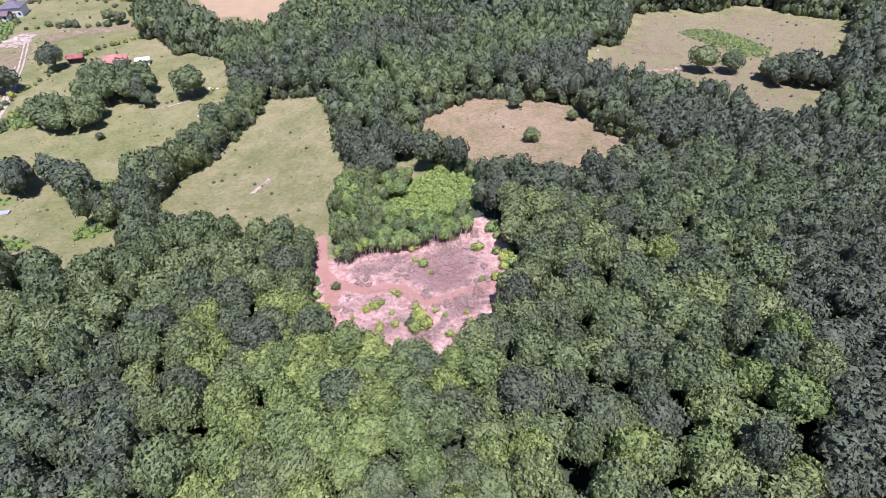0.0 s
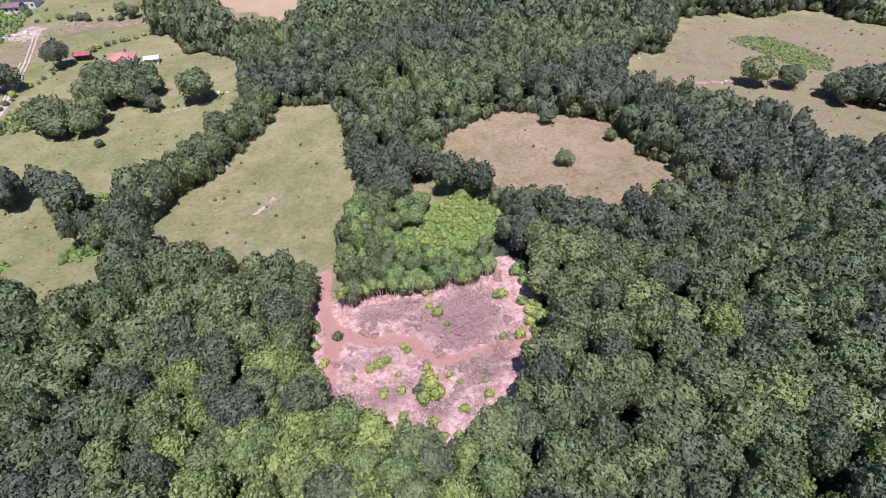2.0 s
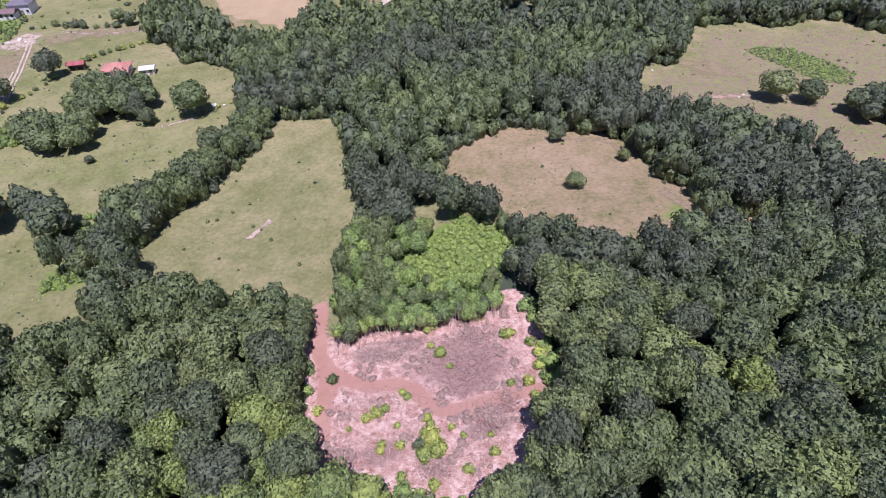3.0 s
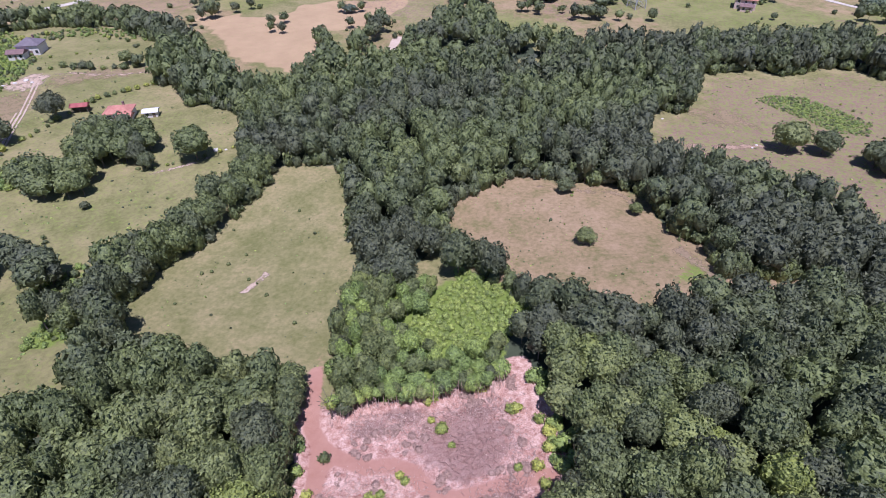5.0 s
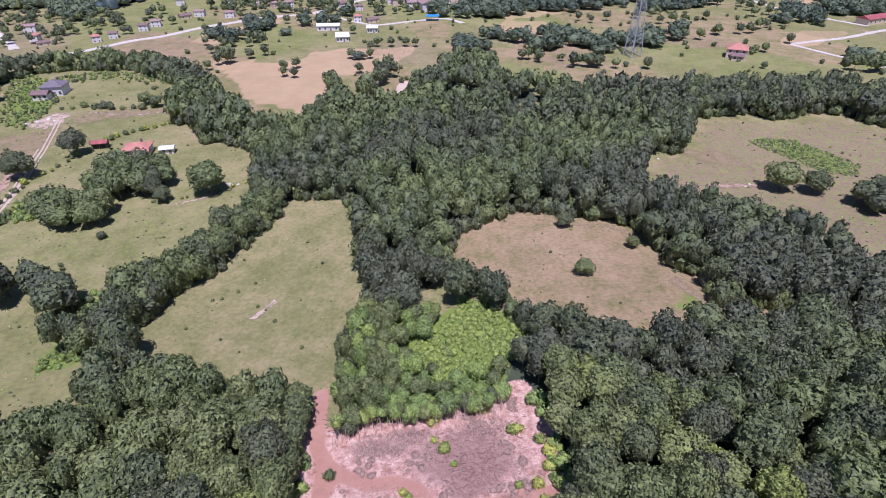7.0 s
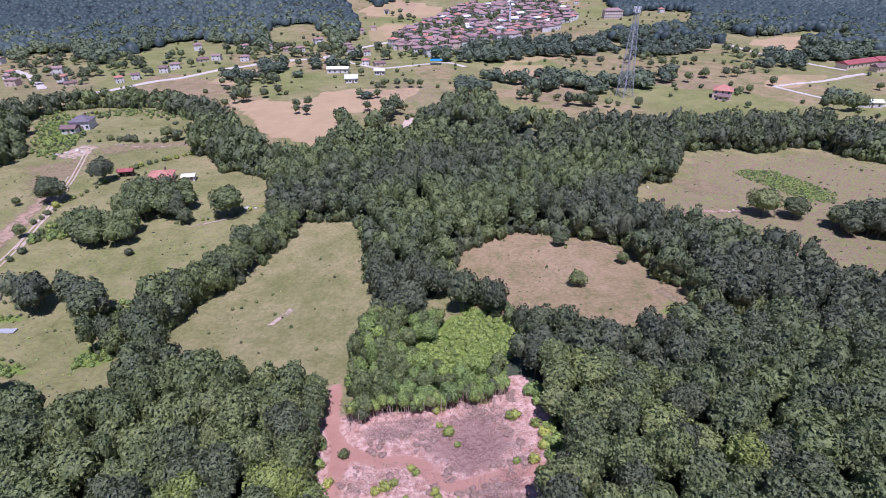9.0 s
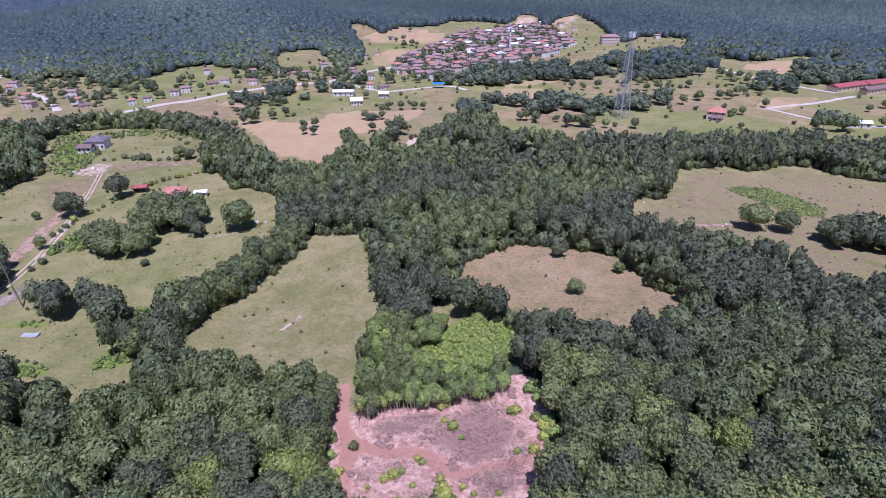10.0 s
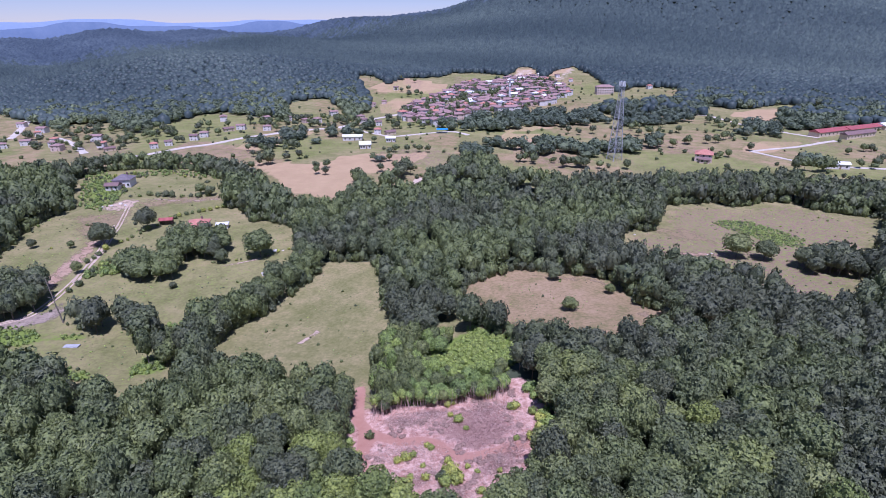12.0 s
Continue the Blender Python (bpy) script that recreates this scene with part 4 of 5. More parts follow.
for off, tall in ((3.5, 11), (8.5, 13), (14, 14)):
    for (ax, ay), (bx, by) in zip(BELT, BELT[1:]):
        n = max(1, round(math.hypot(bx - ax, by - ay) / 4.6))
        side = -0.8 if by - ay > 12 else 0.0
        for j in range(n):
            put_tree(wood, FAR[rng.randint(8)], ax + (bx - ax) * j / n + off * side + rng.uniform(-1, 1), ay + (by - ay) * j / n + off * (1 + 0.5 * side) + rng.uniform(-1, 1), tall * rng.uniform(0.85, 1.15), rng.uniform(3.2, 4.4), rng.uniform(0, 0.5), rng)
# smaller trees where the wood closes on the track and the clearing
for (ax, ay), (bx, by) in zip([(-35.6, 103), (-34.2, 98), (-33, 92), (-31.6, 85), (-30.6, 78)], [(-34.2, 98), (-33, 92), (-31.6, 85), (-30.6, 78), (-29.6, 70)]):
    for j in range(3):
        put_tree(wood, MIDDLE[rng.randint(8)], ax + (bx - ax) * j / 3 + rng.uniform(-0.6, 0.4), ay + (by - ay) * j / 3, rng.uniform(6.5, 9.5), rng.uniform(2.2, 3.0), rng.uniform(0.3, 0.9), rng)
tagged(wood.done("woodland", [MAT["leaves_wood"], MAT["leaves_light"], MAT["bark"]]), "closed broadleaf woodland of mixed dark and mid green crowns", "woodland", kind="stuff")

# far woods on the slopes
FAR_BLOB = [(ICO[:11] * np.random.RandomState(k).uniform(0.75, 1.15, (11, 1)), ICO_F[:15].ravel(), np.full(15, 3)) for k in range(8)]
CONE_F = np.array([(0, 1 + k, 1 + (k + 1) % 5) for k in range(5)])
TOP_BLOB = [(np.array([(0, 0, 1)] + [(1.15 * math.cos(1.2566 * j), 1.15 * math.sin(1.2566 * j), -0.45) for j in range(5)]) * np.random.RandomState(k).uniform(0.8, 1.15, (6, 1)), CONE_F.ravel(), np.full(5, 3)) for k in range(8)]
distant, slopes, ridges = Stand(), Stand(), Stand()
ring = 345.0
while ring < 4300:
    step = max(6.2, ring * (0.0064 if ring < 1900 else 0.0095))
    n = int(ring * 1.9 / step)
    az = np.linspace(radians(-56), radians(50), n) + rng.uniform(0, step / ring) + rng.uniform(-0.6, 0.6, n) * step / ring
    rr = ring + rng.uniform(-0.9, 0.9, n) * step
    qx, qy = rr * np.sin(az), rr * np.cos(az)
    ok = wooded(qx, qy) & (qy >= 345)
    ok &= ~(inside(VALLEY, qx, qy) & (np.sin(qx / 8 + 1.3 * np.sin(qy / 9)) * np.sin(qy / 11 + qx / 23) > 0.6))
    zz = land(qx, qy)
    # broad waves of tint paint the shade of folds onto the woods
    fold_shade = 0.5 + 0.4 * np.sin(qx / 150 + 2 * np.sin(qy / 190)) * np.sin(qy / 120 + 0.8) + 0.25 * np.sin(qy / 55 + qx / 70)
    for a, b, c, d in zip(qx[ok], qy[ok], zz[ok], fold_shade[ok]):
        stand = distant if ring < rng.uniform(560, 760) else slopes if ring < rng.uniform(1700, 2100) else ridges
        w = step * rng.uniform(0.72, 1.1)
        tint = np.clip(d * 0.85 + rng.uniform(-0.12, 0.2), 0, 1)
        if stand is distant:
            h = rng.uniform(2.4, 5.6)
            if b < 640 and -140 < a < 330 and math.sin(a / 9 + 1.7 * math.sin(b / 13)) * math.sin(b / 8 + a / 17) > 0.12:
                continue
            stand.add(DIST[rng.randint(8)], (a, b, c + 0.9 * h), (w * 0.95, w * 0.95, h), rng.uniform(0, 6.28), 0, tint)
        else:
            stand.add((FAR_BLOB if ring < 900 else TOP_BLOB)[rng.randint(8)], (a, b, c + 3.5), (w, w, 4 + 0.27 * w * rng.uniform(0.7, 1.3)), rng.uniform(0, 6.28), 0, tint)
    ring += step * 0.9
# the wood goes on behind and beside the flight
behind = scatter(7.4, -230, 230, -105, 330, rng)
behind = behind[wooded(behind[:, 0], behind[:, 1]) & ~(seen_from_path(behind[:, 0], behind[:, 1]) & (behind[:, 1] > 14))]
for px, py in behind:
    put_tree(distant, DIST[rng.randint(8)], px, py, rng.uniform(9, 13), rng.uniform(4.2, 5.6), rng.uniform(0, 0.8), rng, 0, 1)
tagged(distant.done("valley_woods", [MAT["leaves_valley"], MAT["bark"]]), "broadleaf copses and tree belts across the valley floor", "woodland", kind="stuff")
# the blue of these two woods is haze put into their leaves
tagged(slopes.done("mountain_woods", [MAT["leaves_slope_hazed"]]), "dense forest over the mountain slope, blue distance haze painted into its green", "woodland", kind="stuff")
tagged(ridges.done("ridge_woods", [MAT["leaves_ridge_hazed"]]), "forest on the far hill ridges, blue distance haze painted into its colour", "woodland", kind="stuff")
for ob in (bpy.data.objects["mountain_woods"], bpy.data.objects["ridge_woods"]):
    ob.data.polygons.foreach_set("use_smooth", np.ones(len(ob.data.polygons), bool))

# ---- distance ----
# backdrop hills: the haze is their blue base colour, paler farther off
HAZE_HILL_A = plain("haze_blue_hill_near", (0.13, 0.18, 0.28), (0.16, 0.21, 0.31), 0.01, 1.0, 0.0)
HAZE_HILL_B = plain("haze_blue_hill_far", (0.22, 0.29, 0.43), (0.25, 0.32, 0.46), 0.01, 1.0, 0.0)


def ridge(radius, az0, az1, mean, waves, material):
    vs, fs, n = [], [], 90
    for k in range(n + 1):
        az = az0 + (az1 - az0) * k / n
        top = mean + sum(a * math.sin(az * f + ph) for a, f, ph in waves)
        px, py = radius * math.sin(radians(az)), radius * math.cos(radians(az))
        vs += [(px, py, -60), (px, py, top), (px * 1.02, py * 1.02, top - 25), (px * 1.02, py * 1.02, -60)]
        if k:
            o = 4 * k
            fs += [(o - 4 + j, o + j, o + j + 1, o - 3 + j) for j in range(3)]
    return tagged(new("backdrop", mesh_of("backdrop", vs, fs, [material], smooth=True)), "line of hills on the horizon, blue haze painted into their colour", "hills", kind="structure")


ridge(4500, -60, 30, 118, [(9, 0.31, 0.4), (7, 0.55, 1.9), (3, 1.3, 0.2)], HAZE_HILL_B)
ridge(3950, -60, 20, 92, [(15, 0.42, 4.2), (8, 0.83, 1.0), (3, 2.1, 0)], HAZE_HILL_A)


# ---- buildings ----
def gable(bm, w, d, h, rise, over, hip):
    """A closed roof over a box w by d, its eaves at h."""
    a, b, t = w / 2 + over, d / 2 + over, 0.22
    low = [bm.verts.new(c) for c in ((-a, -b, h - t), (a, -b, h - t), (a, b, h - t), (-a, b, h - t))]
    eave = [bm.verts.new(c) for c in ((-a, -b, h), (a, -b, h), (a, b, h), (-a, b, h))]
    r = max(a - b * 0.95, 0.3) if hip else a
    top = [bm.verts.new((-r, 0, h + rise)), bm.verts.new((r, 0, h + rise))]
    bm.faces.new(low[::-1])
    for k in range(4):
        bm.faces.new((low[k], low[(k + 1) % 4], eave[(k + 1) % 4], eave[k]))
    bm.faces.new((eave[0], eave[1], top[1], top[0]))
    bm.faces.new((eave[2], eave[3], top[0], top[1]))
    bm.faces.new((eave[1], eave[2], top[1]))
    bm.faces.new((eave[3], eave[0], top[0]))


def block(parent, w, d, h, rise, wall, roof, hip=False, storeys=1, wins=3, at=(0, 0), turn=0.0, chimney=True, door=True, frames=False):
    """One building block with its roof, windows, door and chimney."""
    m = Matrix.Translation((at[0], at[1], 0)) @ Matrix.Rotation(turn, 4, "Z")
    bm = bmesh.new()
    box(bm, -w / 2, -d / 2, -1.2, w / 2, d / 2, h, m)
    part("wall", bm, MAT[wall], parent)
    bm = bmesh.new()
    gable(bm, w, d, h + 0.02, rise, 0.55, hip)
    bm.transform(m)
    part("roof", bm, MAT[roof], parent)
    for s in range(storeys):
        z = 0.9 + s * (h / storeys)
        for k in range(wins):
            px = -w / 2 + w * (k + 0.5) / wins
            for side in (-1, 1):
                if s == 0 and k == wins // 2 and side == -1 and door:
                    bm = bmesh.new()
                    box(bm, px - 0.5, -d / 2 - 0.06, 0, px + 0.5, -d / 2 + 0.1, 2.05, m)
                    part("door", bm, MAT["wood"], parent, "brown wooden door")
                    continue
                bm = bmesh.new()
                y0 = side * d / 2
                box(bm, px - 0.55, y0 - 0.05, z, px + 0.55, y0 + 0.05, z + 1.25, m)
                w_ob = part("window", bm, MAT["glass"], parent)
                if frames:
                    bm = bmesh.new()
                    box(bm, px - 0.7, y0 - 0.12, z - 0.12, px + 0.7, y0 + 0.12, z, m)
                    part("sill", bm, MAT["plaster"], w_ob)
    if chimney:
        bm = bmesh.new()
        box(bm, w * 0.2 - 0.3, d * 0.12 - 0.3, h + 0.2, w * 0.2 + 0.3, d * 0.12 + 0.3, h + rise + 0.8, m)
        part("chimney", bm, MAT["tile_dark"], parent)


def stand_at(ob, px, py, turn=0.0, lift=0.0):
    ob.matrix_basis = Matrix.Translation((px, py, ground_z(px, py) + lift)) @ Matrix.Rotation(turn, 4, "Z")
    return ob


cottage = tagged(new("house"), "one-storey white cottage with a faded orange tile roof", "house")
block(cottage, 7.8, 6.2, 2.8, 1.5, "plaster", "tile_red", True, 1, 3, frames=True)
block(cottage, 4.0, 3.4, 2.4, 0.9, "plaster", "tile_red", False, 1, 2, at=(2.6, -4.5), turn=0.0, chimney=False)
stand_at(cottage, -134.5, 217.7, 0.25)
cottage.scale = (1.12, 1.12, 1.1)

outhouse = tagged(new("shed"), "low white outhouse with a pale sheet roof beside the cottage", "shed")
block(outhouse, 4.6, 3.2, 2.2, 0.6, "plaster", "white_sheet", False, 1, 2, chimney=False)
stand_at(outhouse, -123.9, 219.6, 0.3)

open_shed = tagged(new("shed"), "dark red sheet-roofed open shed on wooden posts", "shed")
bm = bmesh.new()
gable(bm, 8.0, 4.6, 2.9, 1.0, 0.4, False)
part("roof", bm, MAT["sheet_red"], open_shed)
for sx in (-3.7, 0, 3.7):
    for sy in (-2.1, 2.1):
        bm = bmesh.new()
        box(bm, sx - 0.1, sy - 0.1, -0.6, sx + 0.1, sy + 0.1, 2.75)
        part("post", bm, MAT["wood"], open_shed)
bm = bmesh.new()
box(bm, -3.8, 2.15, -0.5, 3.8, 2.3, 2.6)
part("back_wall", bm, MAT["wood"], open_shed)
stand_at(open_shed, -152, 221, 0.3)
open_shed.scale = (0.72, 0.72, 0.85)

villa = tagged(new("house"), "large white villa with a dark slate hipped roof on the hilltop", "house")
block(villa, 9.0, 8.0, 4.4, 2.5, "plaster", "slate", True, 1, 4, frames=True)
block(villa, 6.5, 4.5, 2.7, 1.3, "plaster", "tile_dark", False, 1, 3, at=(-3.2, -7.0), chimney=False)
stand_at(villa, -214, 283, 0.2)
villa.scale = (1.05, 1.05, 1.0)

red_house = tagged(new("house"), "two-storey pink house with a bright red tile roof in the pasture", "house")
block(red_house, 10.5, 9.5, 5.2, 2.6, "pink", "tile_red", True, 2, 3, frames=True)
block(red_house, 6.0, 4.0, 2.6, 0.9, "pink", "tile_dark", False, 1, 2, at=(1.0, -6.4), chimney=False)
stand_at(red_house, 138, 367, -0.35)

for px, py, w, d, turn, label in ((213, 352, 14, 5.5, -0.1, "long low white-roofed shed beside the farm lane"), (-114, 424, 15, 7, 0.12, "large white sheet-roofed farm hall"),
                                  (-98, 398, 8, 13, 0.25, "white sheet-roofed farm hall seen end on"), (-82, 418, 7, 5, 0.1, "small white-roofed store beside the farm halls")):
    hall = tagged(new("hall"), label, "farm building")
    block(hall, w, d, 3.2, 1.2, "plaster", "white_sheet", False, 1, 4, chimney=False)
    stand_at(hall, px, py, turn)

for px, py, w, d, roof, label in ((268, 462, 42, 9, "sheet_red", "long cattle barn with a dark red sheet roof"), (300, 478, 44, 9, "sheet_red", "long cattle barn with a dark red sheet roof"),
                                  (330, 492, 30, 10, "white_sheet", "long cattle barn with a white sheet roof"), (282, 452, 34, 6, "tile_dark", "low barn with a brownish red roof")):
    barn = tagged(new("barn"), label, "farm building")
    block(barn, w, d, 3.4, 1.9, "cream", roof, False, 1, 9, chimney=False)
    stand_at(barn, px, py, 0.5)

school = tagged(new("building"), "long three-storey pink and white building above the village", "building")
block(school, 20, 10, 8.4, 2.4, "pink", "tile", True, 3, 7)
for k in range(1, 4):
    bm = bmesh.new()
    box(bm, -10.1, -5.12, k * 2.8 - 0.5, 10.1, 5.12, k * 2.8 - 0.1)
    part("floor_band", bm, MAT["plaster"], school, "white plaster band")
stand_at(school, 128, 690, 0.1)

awning = tagged(new("canopy"), "bright blue tarpaulin canopy on posts beside the lane", "canopy")
bm = bmesh.new()
gable(bm, 9.0, 5.0, 3.4, 0.8, 0.2, False)
part("cover", bm, MAT["blue"], awning)
for sx in (-4.2, 4.2):
    for sy in (-2.3, 2.3):
        bm = bmesh.new()
        box(bm, sx - 0.1, sy - 0.1, -0.6, sx + 0.1, sy + 0.1, 3.2)
        part("post", bm, MAT["steel"], awning)
stand_at(awning, -45, 455, 0.1)

minaret = tagged(new("minaret"), "slender white minaret rising over the village roofs", "tower")
bm = bmesh.new()
bmesh.ops.create_cone(bm, cap_ends=True, segments=12, radius1=1.2, radius2=1.0, depth=20, matrix=Matrix.Translation((0, 0, 10)))
part("shaft", bm, MAT["plaster"], minaret)
bm = bmesh.new()
bmesh.ops.create_cone(bm, cap_ends=True, segments=12, radius1=1.2, radius2=1.7, depth=1.2, matrix=Matrix.Translation((0, 0, 15.5)))
part("balcony", bm, MAT["plaster"], minaret)
bm = bmesh.new()
bmesh.ops.create_cone(bm, cap_ends=True, segments=12, radius1=1.15, radius2=0.05, depth=5, matrix=Matrix.Translation((0, 0, 22.5)))
part("spire", bm, MAT["slate"], minaret)
stand_at(minaret, 14, 640)

# village houses: a few patterns, many copies
rng = np.random.RandomState(21)
VILLAGE = [(-98,557),(-82,500),(-52,484),(-27,530),(12,560),(53,605),(88,680),(84,766),(50,818),(19,812),(-16,770),(-45,755),(-60,690),(-80,631)]
STYLES = [("plaster", "tile", 10, 9, 5.4, True, 2), ("plaster", "tile", 12, 9, 5.6, False, 2), ("plaster", "tile_red", 8, 8, 5.4, True, 2), ("pink", "tile", 10, 9, 5.2, True, 2),
          ("cream", "tile_dark", 12, 7, 3.0, False, 1), ("plaster", "tile_dark", 9, 7, 5.2, False, 2), ("plaster", "white_sheet", 10, 8, 5.6, False, 2)]
WORDS = {"plaster": "white-walled", "cream": "cream-walled", "pink": "pink-walled", "tile": "clay tile roof", "tile_red": "red tile roof", "tile_dark": "weathered brown tile roof", "white_sheet": "pale sheet roof"}
styles = []
for wall, roof, w, d, h, hip, storeys in STYLES:
    ob = tagged(new("house"), f"{WORDS[wall]} {'two-storey' if storeys == 2 else 'one-storey'} village house with a {WORDS[roof]}", "house", "village houses")
    block(ob, w, d, h * 1.12, 1.6, wall, roof, hip, storeys, 2)
    styles.append(ob)
spots = scatter(12.4, -130, 140, 465, 830, rng)
spots = spots[inside(VILLAGE, spots[:, 0], spots[:, 1])]
spots = spots[edge_distance(ROADS["lane_h"][0], spots[:, 0], spots[:, 1], False) > 6]
spots = [tuple(q) for q in spots if math.hypot(q[0] - 14, q[1] - 640) > 6 and math.hypot(q[0] - 128, q[1] - 690) > 16]
# outlying houses along the lanes
OUTER = [(-243,416),(-252,394),(-258,384),(-242,430),(-233,456),(-225,464),(-287,374),(-322,409),(-387,425),(-367,389),(-326,371),(-437,466),(-376,376),(-198,508),(-200,461),(-167,500),(-178,500),(-163,541),(-261,505),(-220,507),
         (-99,450),(-88,448),(-127,699),(-125,610),(-134,592),(189,725),(233,735),(-395,440),(-350,398),(-340,385),(-405,396),(-300,384),(-130,520),(-122,498),(-106,488),(60,840),(85,830),(100,790)]
homes = spots + OUTER
first = {}
for k, (px, py) in enumerate(homes):
    n = rng.choice(7, p=[0.24, 0.18, 0.12, 0.16, 0.12, 0.13, 0.05])
    m = Matrix.Translation((px, py, ground_z(px, py))) @ Matrix.Rotation(rng.choice([0.3, 1.9, 0.8, 0.1]) + rng.uniform(-0.2, 0.2), 4, "Z") @ Matrix.Scale(rng.uniform(0.8, 0.98) * (0.74 if k >= len(spots) else 1), 4)
    if n not in first:
        first[n] = m
    else:
        copy_thing(styles[n], m)
for n, m in first.items():
    styles[n].matrix_basis = m

# ---- lattice mast ----
mast = tagged(new("lattice_tower"), "tall galvanised steel lattice telecom tower above the trees", "tower")
TALL, FOOT, TIP, BAYS = 51.0, 3.6, 0.75, 14


def corner(k, f):
    r = FOOT + (TIP - FOOT) * f ** 0.9
    return Vector(((1 if k in (0, 3) else -1) * r, (1 if k < 2 else -1) * r, TALL * f))


levels = [1 - (1 - k / BAYS) ** 1.15 for k in range(BAYS + 1)]
for k in range(4):
    bm = bmesh.new()
    rings = []
    for f in levels:
        h = 0.17 - 0.06 * f
        rings.append([bm.verts.new(corner(k, f) + Vector((u * h, w * h, 0))) for u, w in ((-1, -1), (1, -1), (1, 1), (-1, 1))])
    for low, high in zip(rings, rings[1:]):
        for e in range(4):
            bm.faces.new((low[e], low[(e + 1) % 4], high[(e + 1) % 4], high[e]))
    bm.faces.new(rings[0][::-1])
    bm.faces.new(rings[-1])
    part("leg", bm, MAT["steel"], mast)
    for f0, f1 in zip(levels, levels[1:]):
        j = (k + 1) % 4
        bm = bmesh.new()
        bar(bm, corner(k, f0), corner(j, f1), 0.07)
        bar(bm, corner(j, f0), corner(k, f1), 0.07)
        part("cross_brace", bm, MAT["steel"], mast)
        bm = bmesh.new()
        bar(bm, corner(k, f1), corner(j, f1), 0.09)
        part("girt", bm, MAT["steel"], mast)
bm = bmesh.new()
box(bm, -1.6, -1.6, TALL - 3.2, 1.6, 1.6, TALL - 3.0)
part("platform", bm, MAT["steel"], mast)
for k in range(6):
    a = k * math.pi / 3 + 0.2
    c = Vector((1.9 * math.cos(a), 1.9 * math.sin(a), TALL - 1.2))
    bm = bmesh.new()
    box(bm, -0.12, -0.35, -1.4, 0.12, 0.35, 1.4, Matrix.Translation(c) @ Matrix.Rotation(a, 4, "Z"))
    bar(bm, c - Vector((0, 0, 1)), (0, 0, TALL - 2.2), 0.06)
    part("antenna_panel", bm, MAT["white_sheet"], mast, "white antenna panel")
bm = bmesh.new()
bar(bm, (0, 0, TALL - 3), (0, 0, TALL + 2.2), 0.07)
part("lightning_rod", bm, MAT["steel"], mast)
stand_at(mast, 80, 366, 0.5, -0.2)

# ---- young growth beyond the clearing ----
rng = np.random.RandomState(5)
young = Stand()
q = scatter(3.3, -34, 16, 92, 140, rng)
q = q[inside(YOUNG, q[:, 0], q[:, 1]) & ~inside(BRACKEN, q[:, 0], q[:, 1]) & ~inside(GRASS_GAP, q[:, 0], q[:, 1]) & (edge_distance(BIG_FIELD, q[:, 0], q[:, 1]) > 1.6) & (edge_distance(TRACK_LINE, q[:, 0], q[:, 1], False) > 2.9)]
for px, py in q:
    tall = rng.uniform(3.6, 7.0) if px > -17 else rng.uniform(5.5, 9.5)
    light = rng.uniform() < (0.72 if px > -17 else 0.30)
    put_tree(young, MIDDLE[rng.randint(8)], px, py, tall, rng.uniform(1.5, 2.6), rng.uniform(0.0, 0.8) if light else rng.uniform(0.5, 1.0), rng, 1 if light else 0)
q = scatter(1.5, -16, 18, 112, 140, rng)
q = q[inside(BRACKEN, q[:, 0], q[:, 1])]
for px, py in q:
    r = rng.uniform(0.5, 1.1)
    young.add(LOW[rng.randint(6)], (px, py, ground_z(px, py) + r * 0.35), (r, r, r * rng.uniform(0.5, 1.2)), rng.uniform(0, 6.28), 1, rng.uniform(0.55, 1))
# leafy saplings that close the far side of the clearing
SIDE = [(-26.2, 95.2), (-24.2, 96), (-20.3, 98.6), (-9.1, 100.1), (-3, 101.8), (2, 102.4), (4.5, 106.6)]
for (ax, ay), (bx, by) in zip(SIDE, SIDE[1:]):
    n = max(1, round(math.hypot(bx - ax, by - ay) / 1.35))
    for j in range(n):
        px, py, tall = ax + (bx - ax) * j / n + rng.uniform(-0.5, 0.5), ay + (by - ay) * j / n + rng.uniform(-0.2, 1.2), rng.uniform(3.6, 6.2)
        young.add(STEM, (px, py, ground_z(px, py) - 0.1), (0.07, 0.07, tall * 0.8), 0, 2, 0.5)
        r = rng.uniform(1.0, 1.7)
        young.add(MIDDLE[rng.randint(8)], (px, py, ground_z(px, py) + tall - r), (r, r, r * rng.uniform(0.9, 1.5)), rng.uniform(0, 6.28), 1 if rng.uniform() < 0.7 else 0, rng.uniform(0.1, 1))
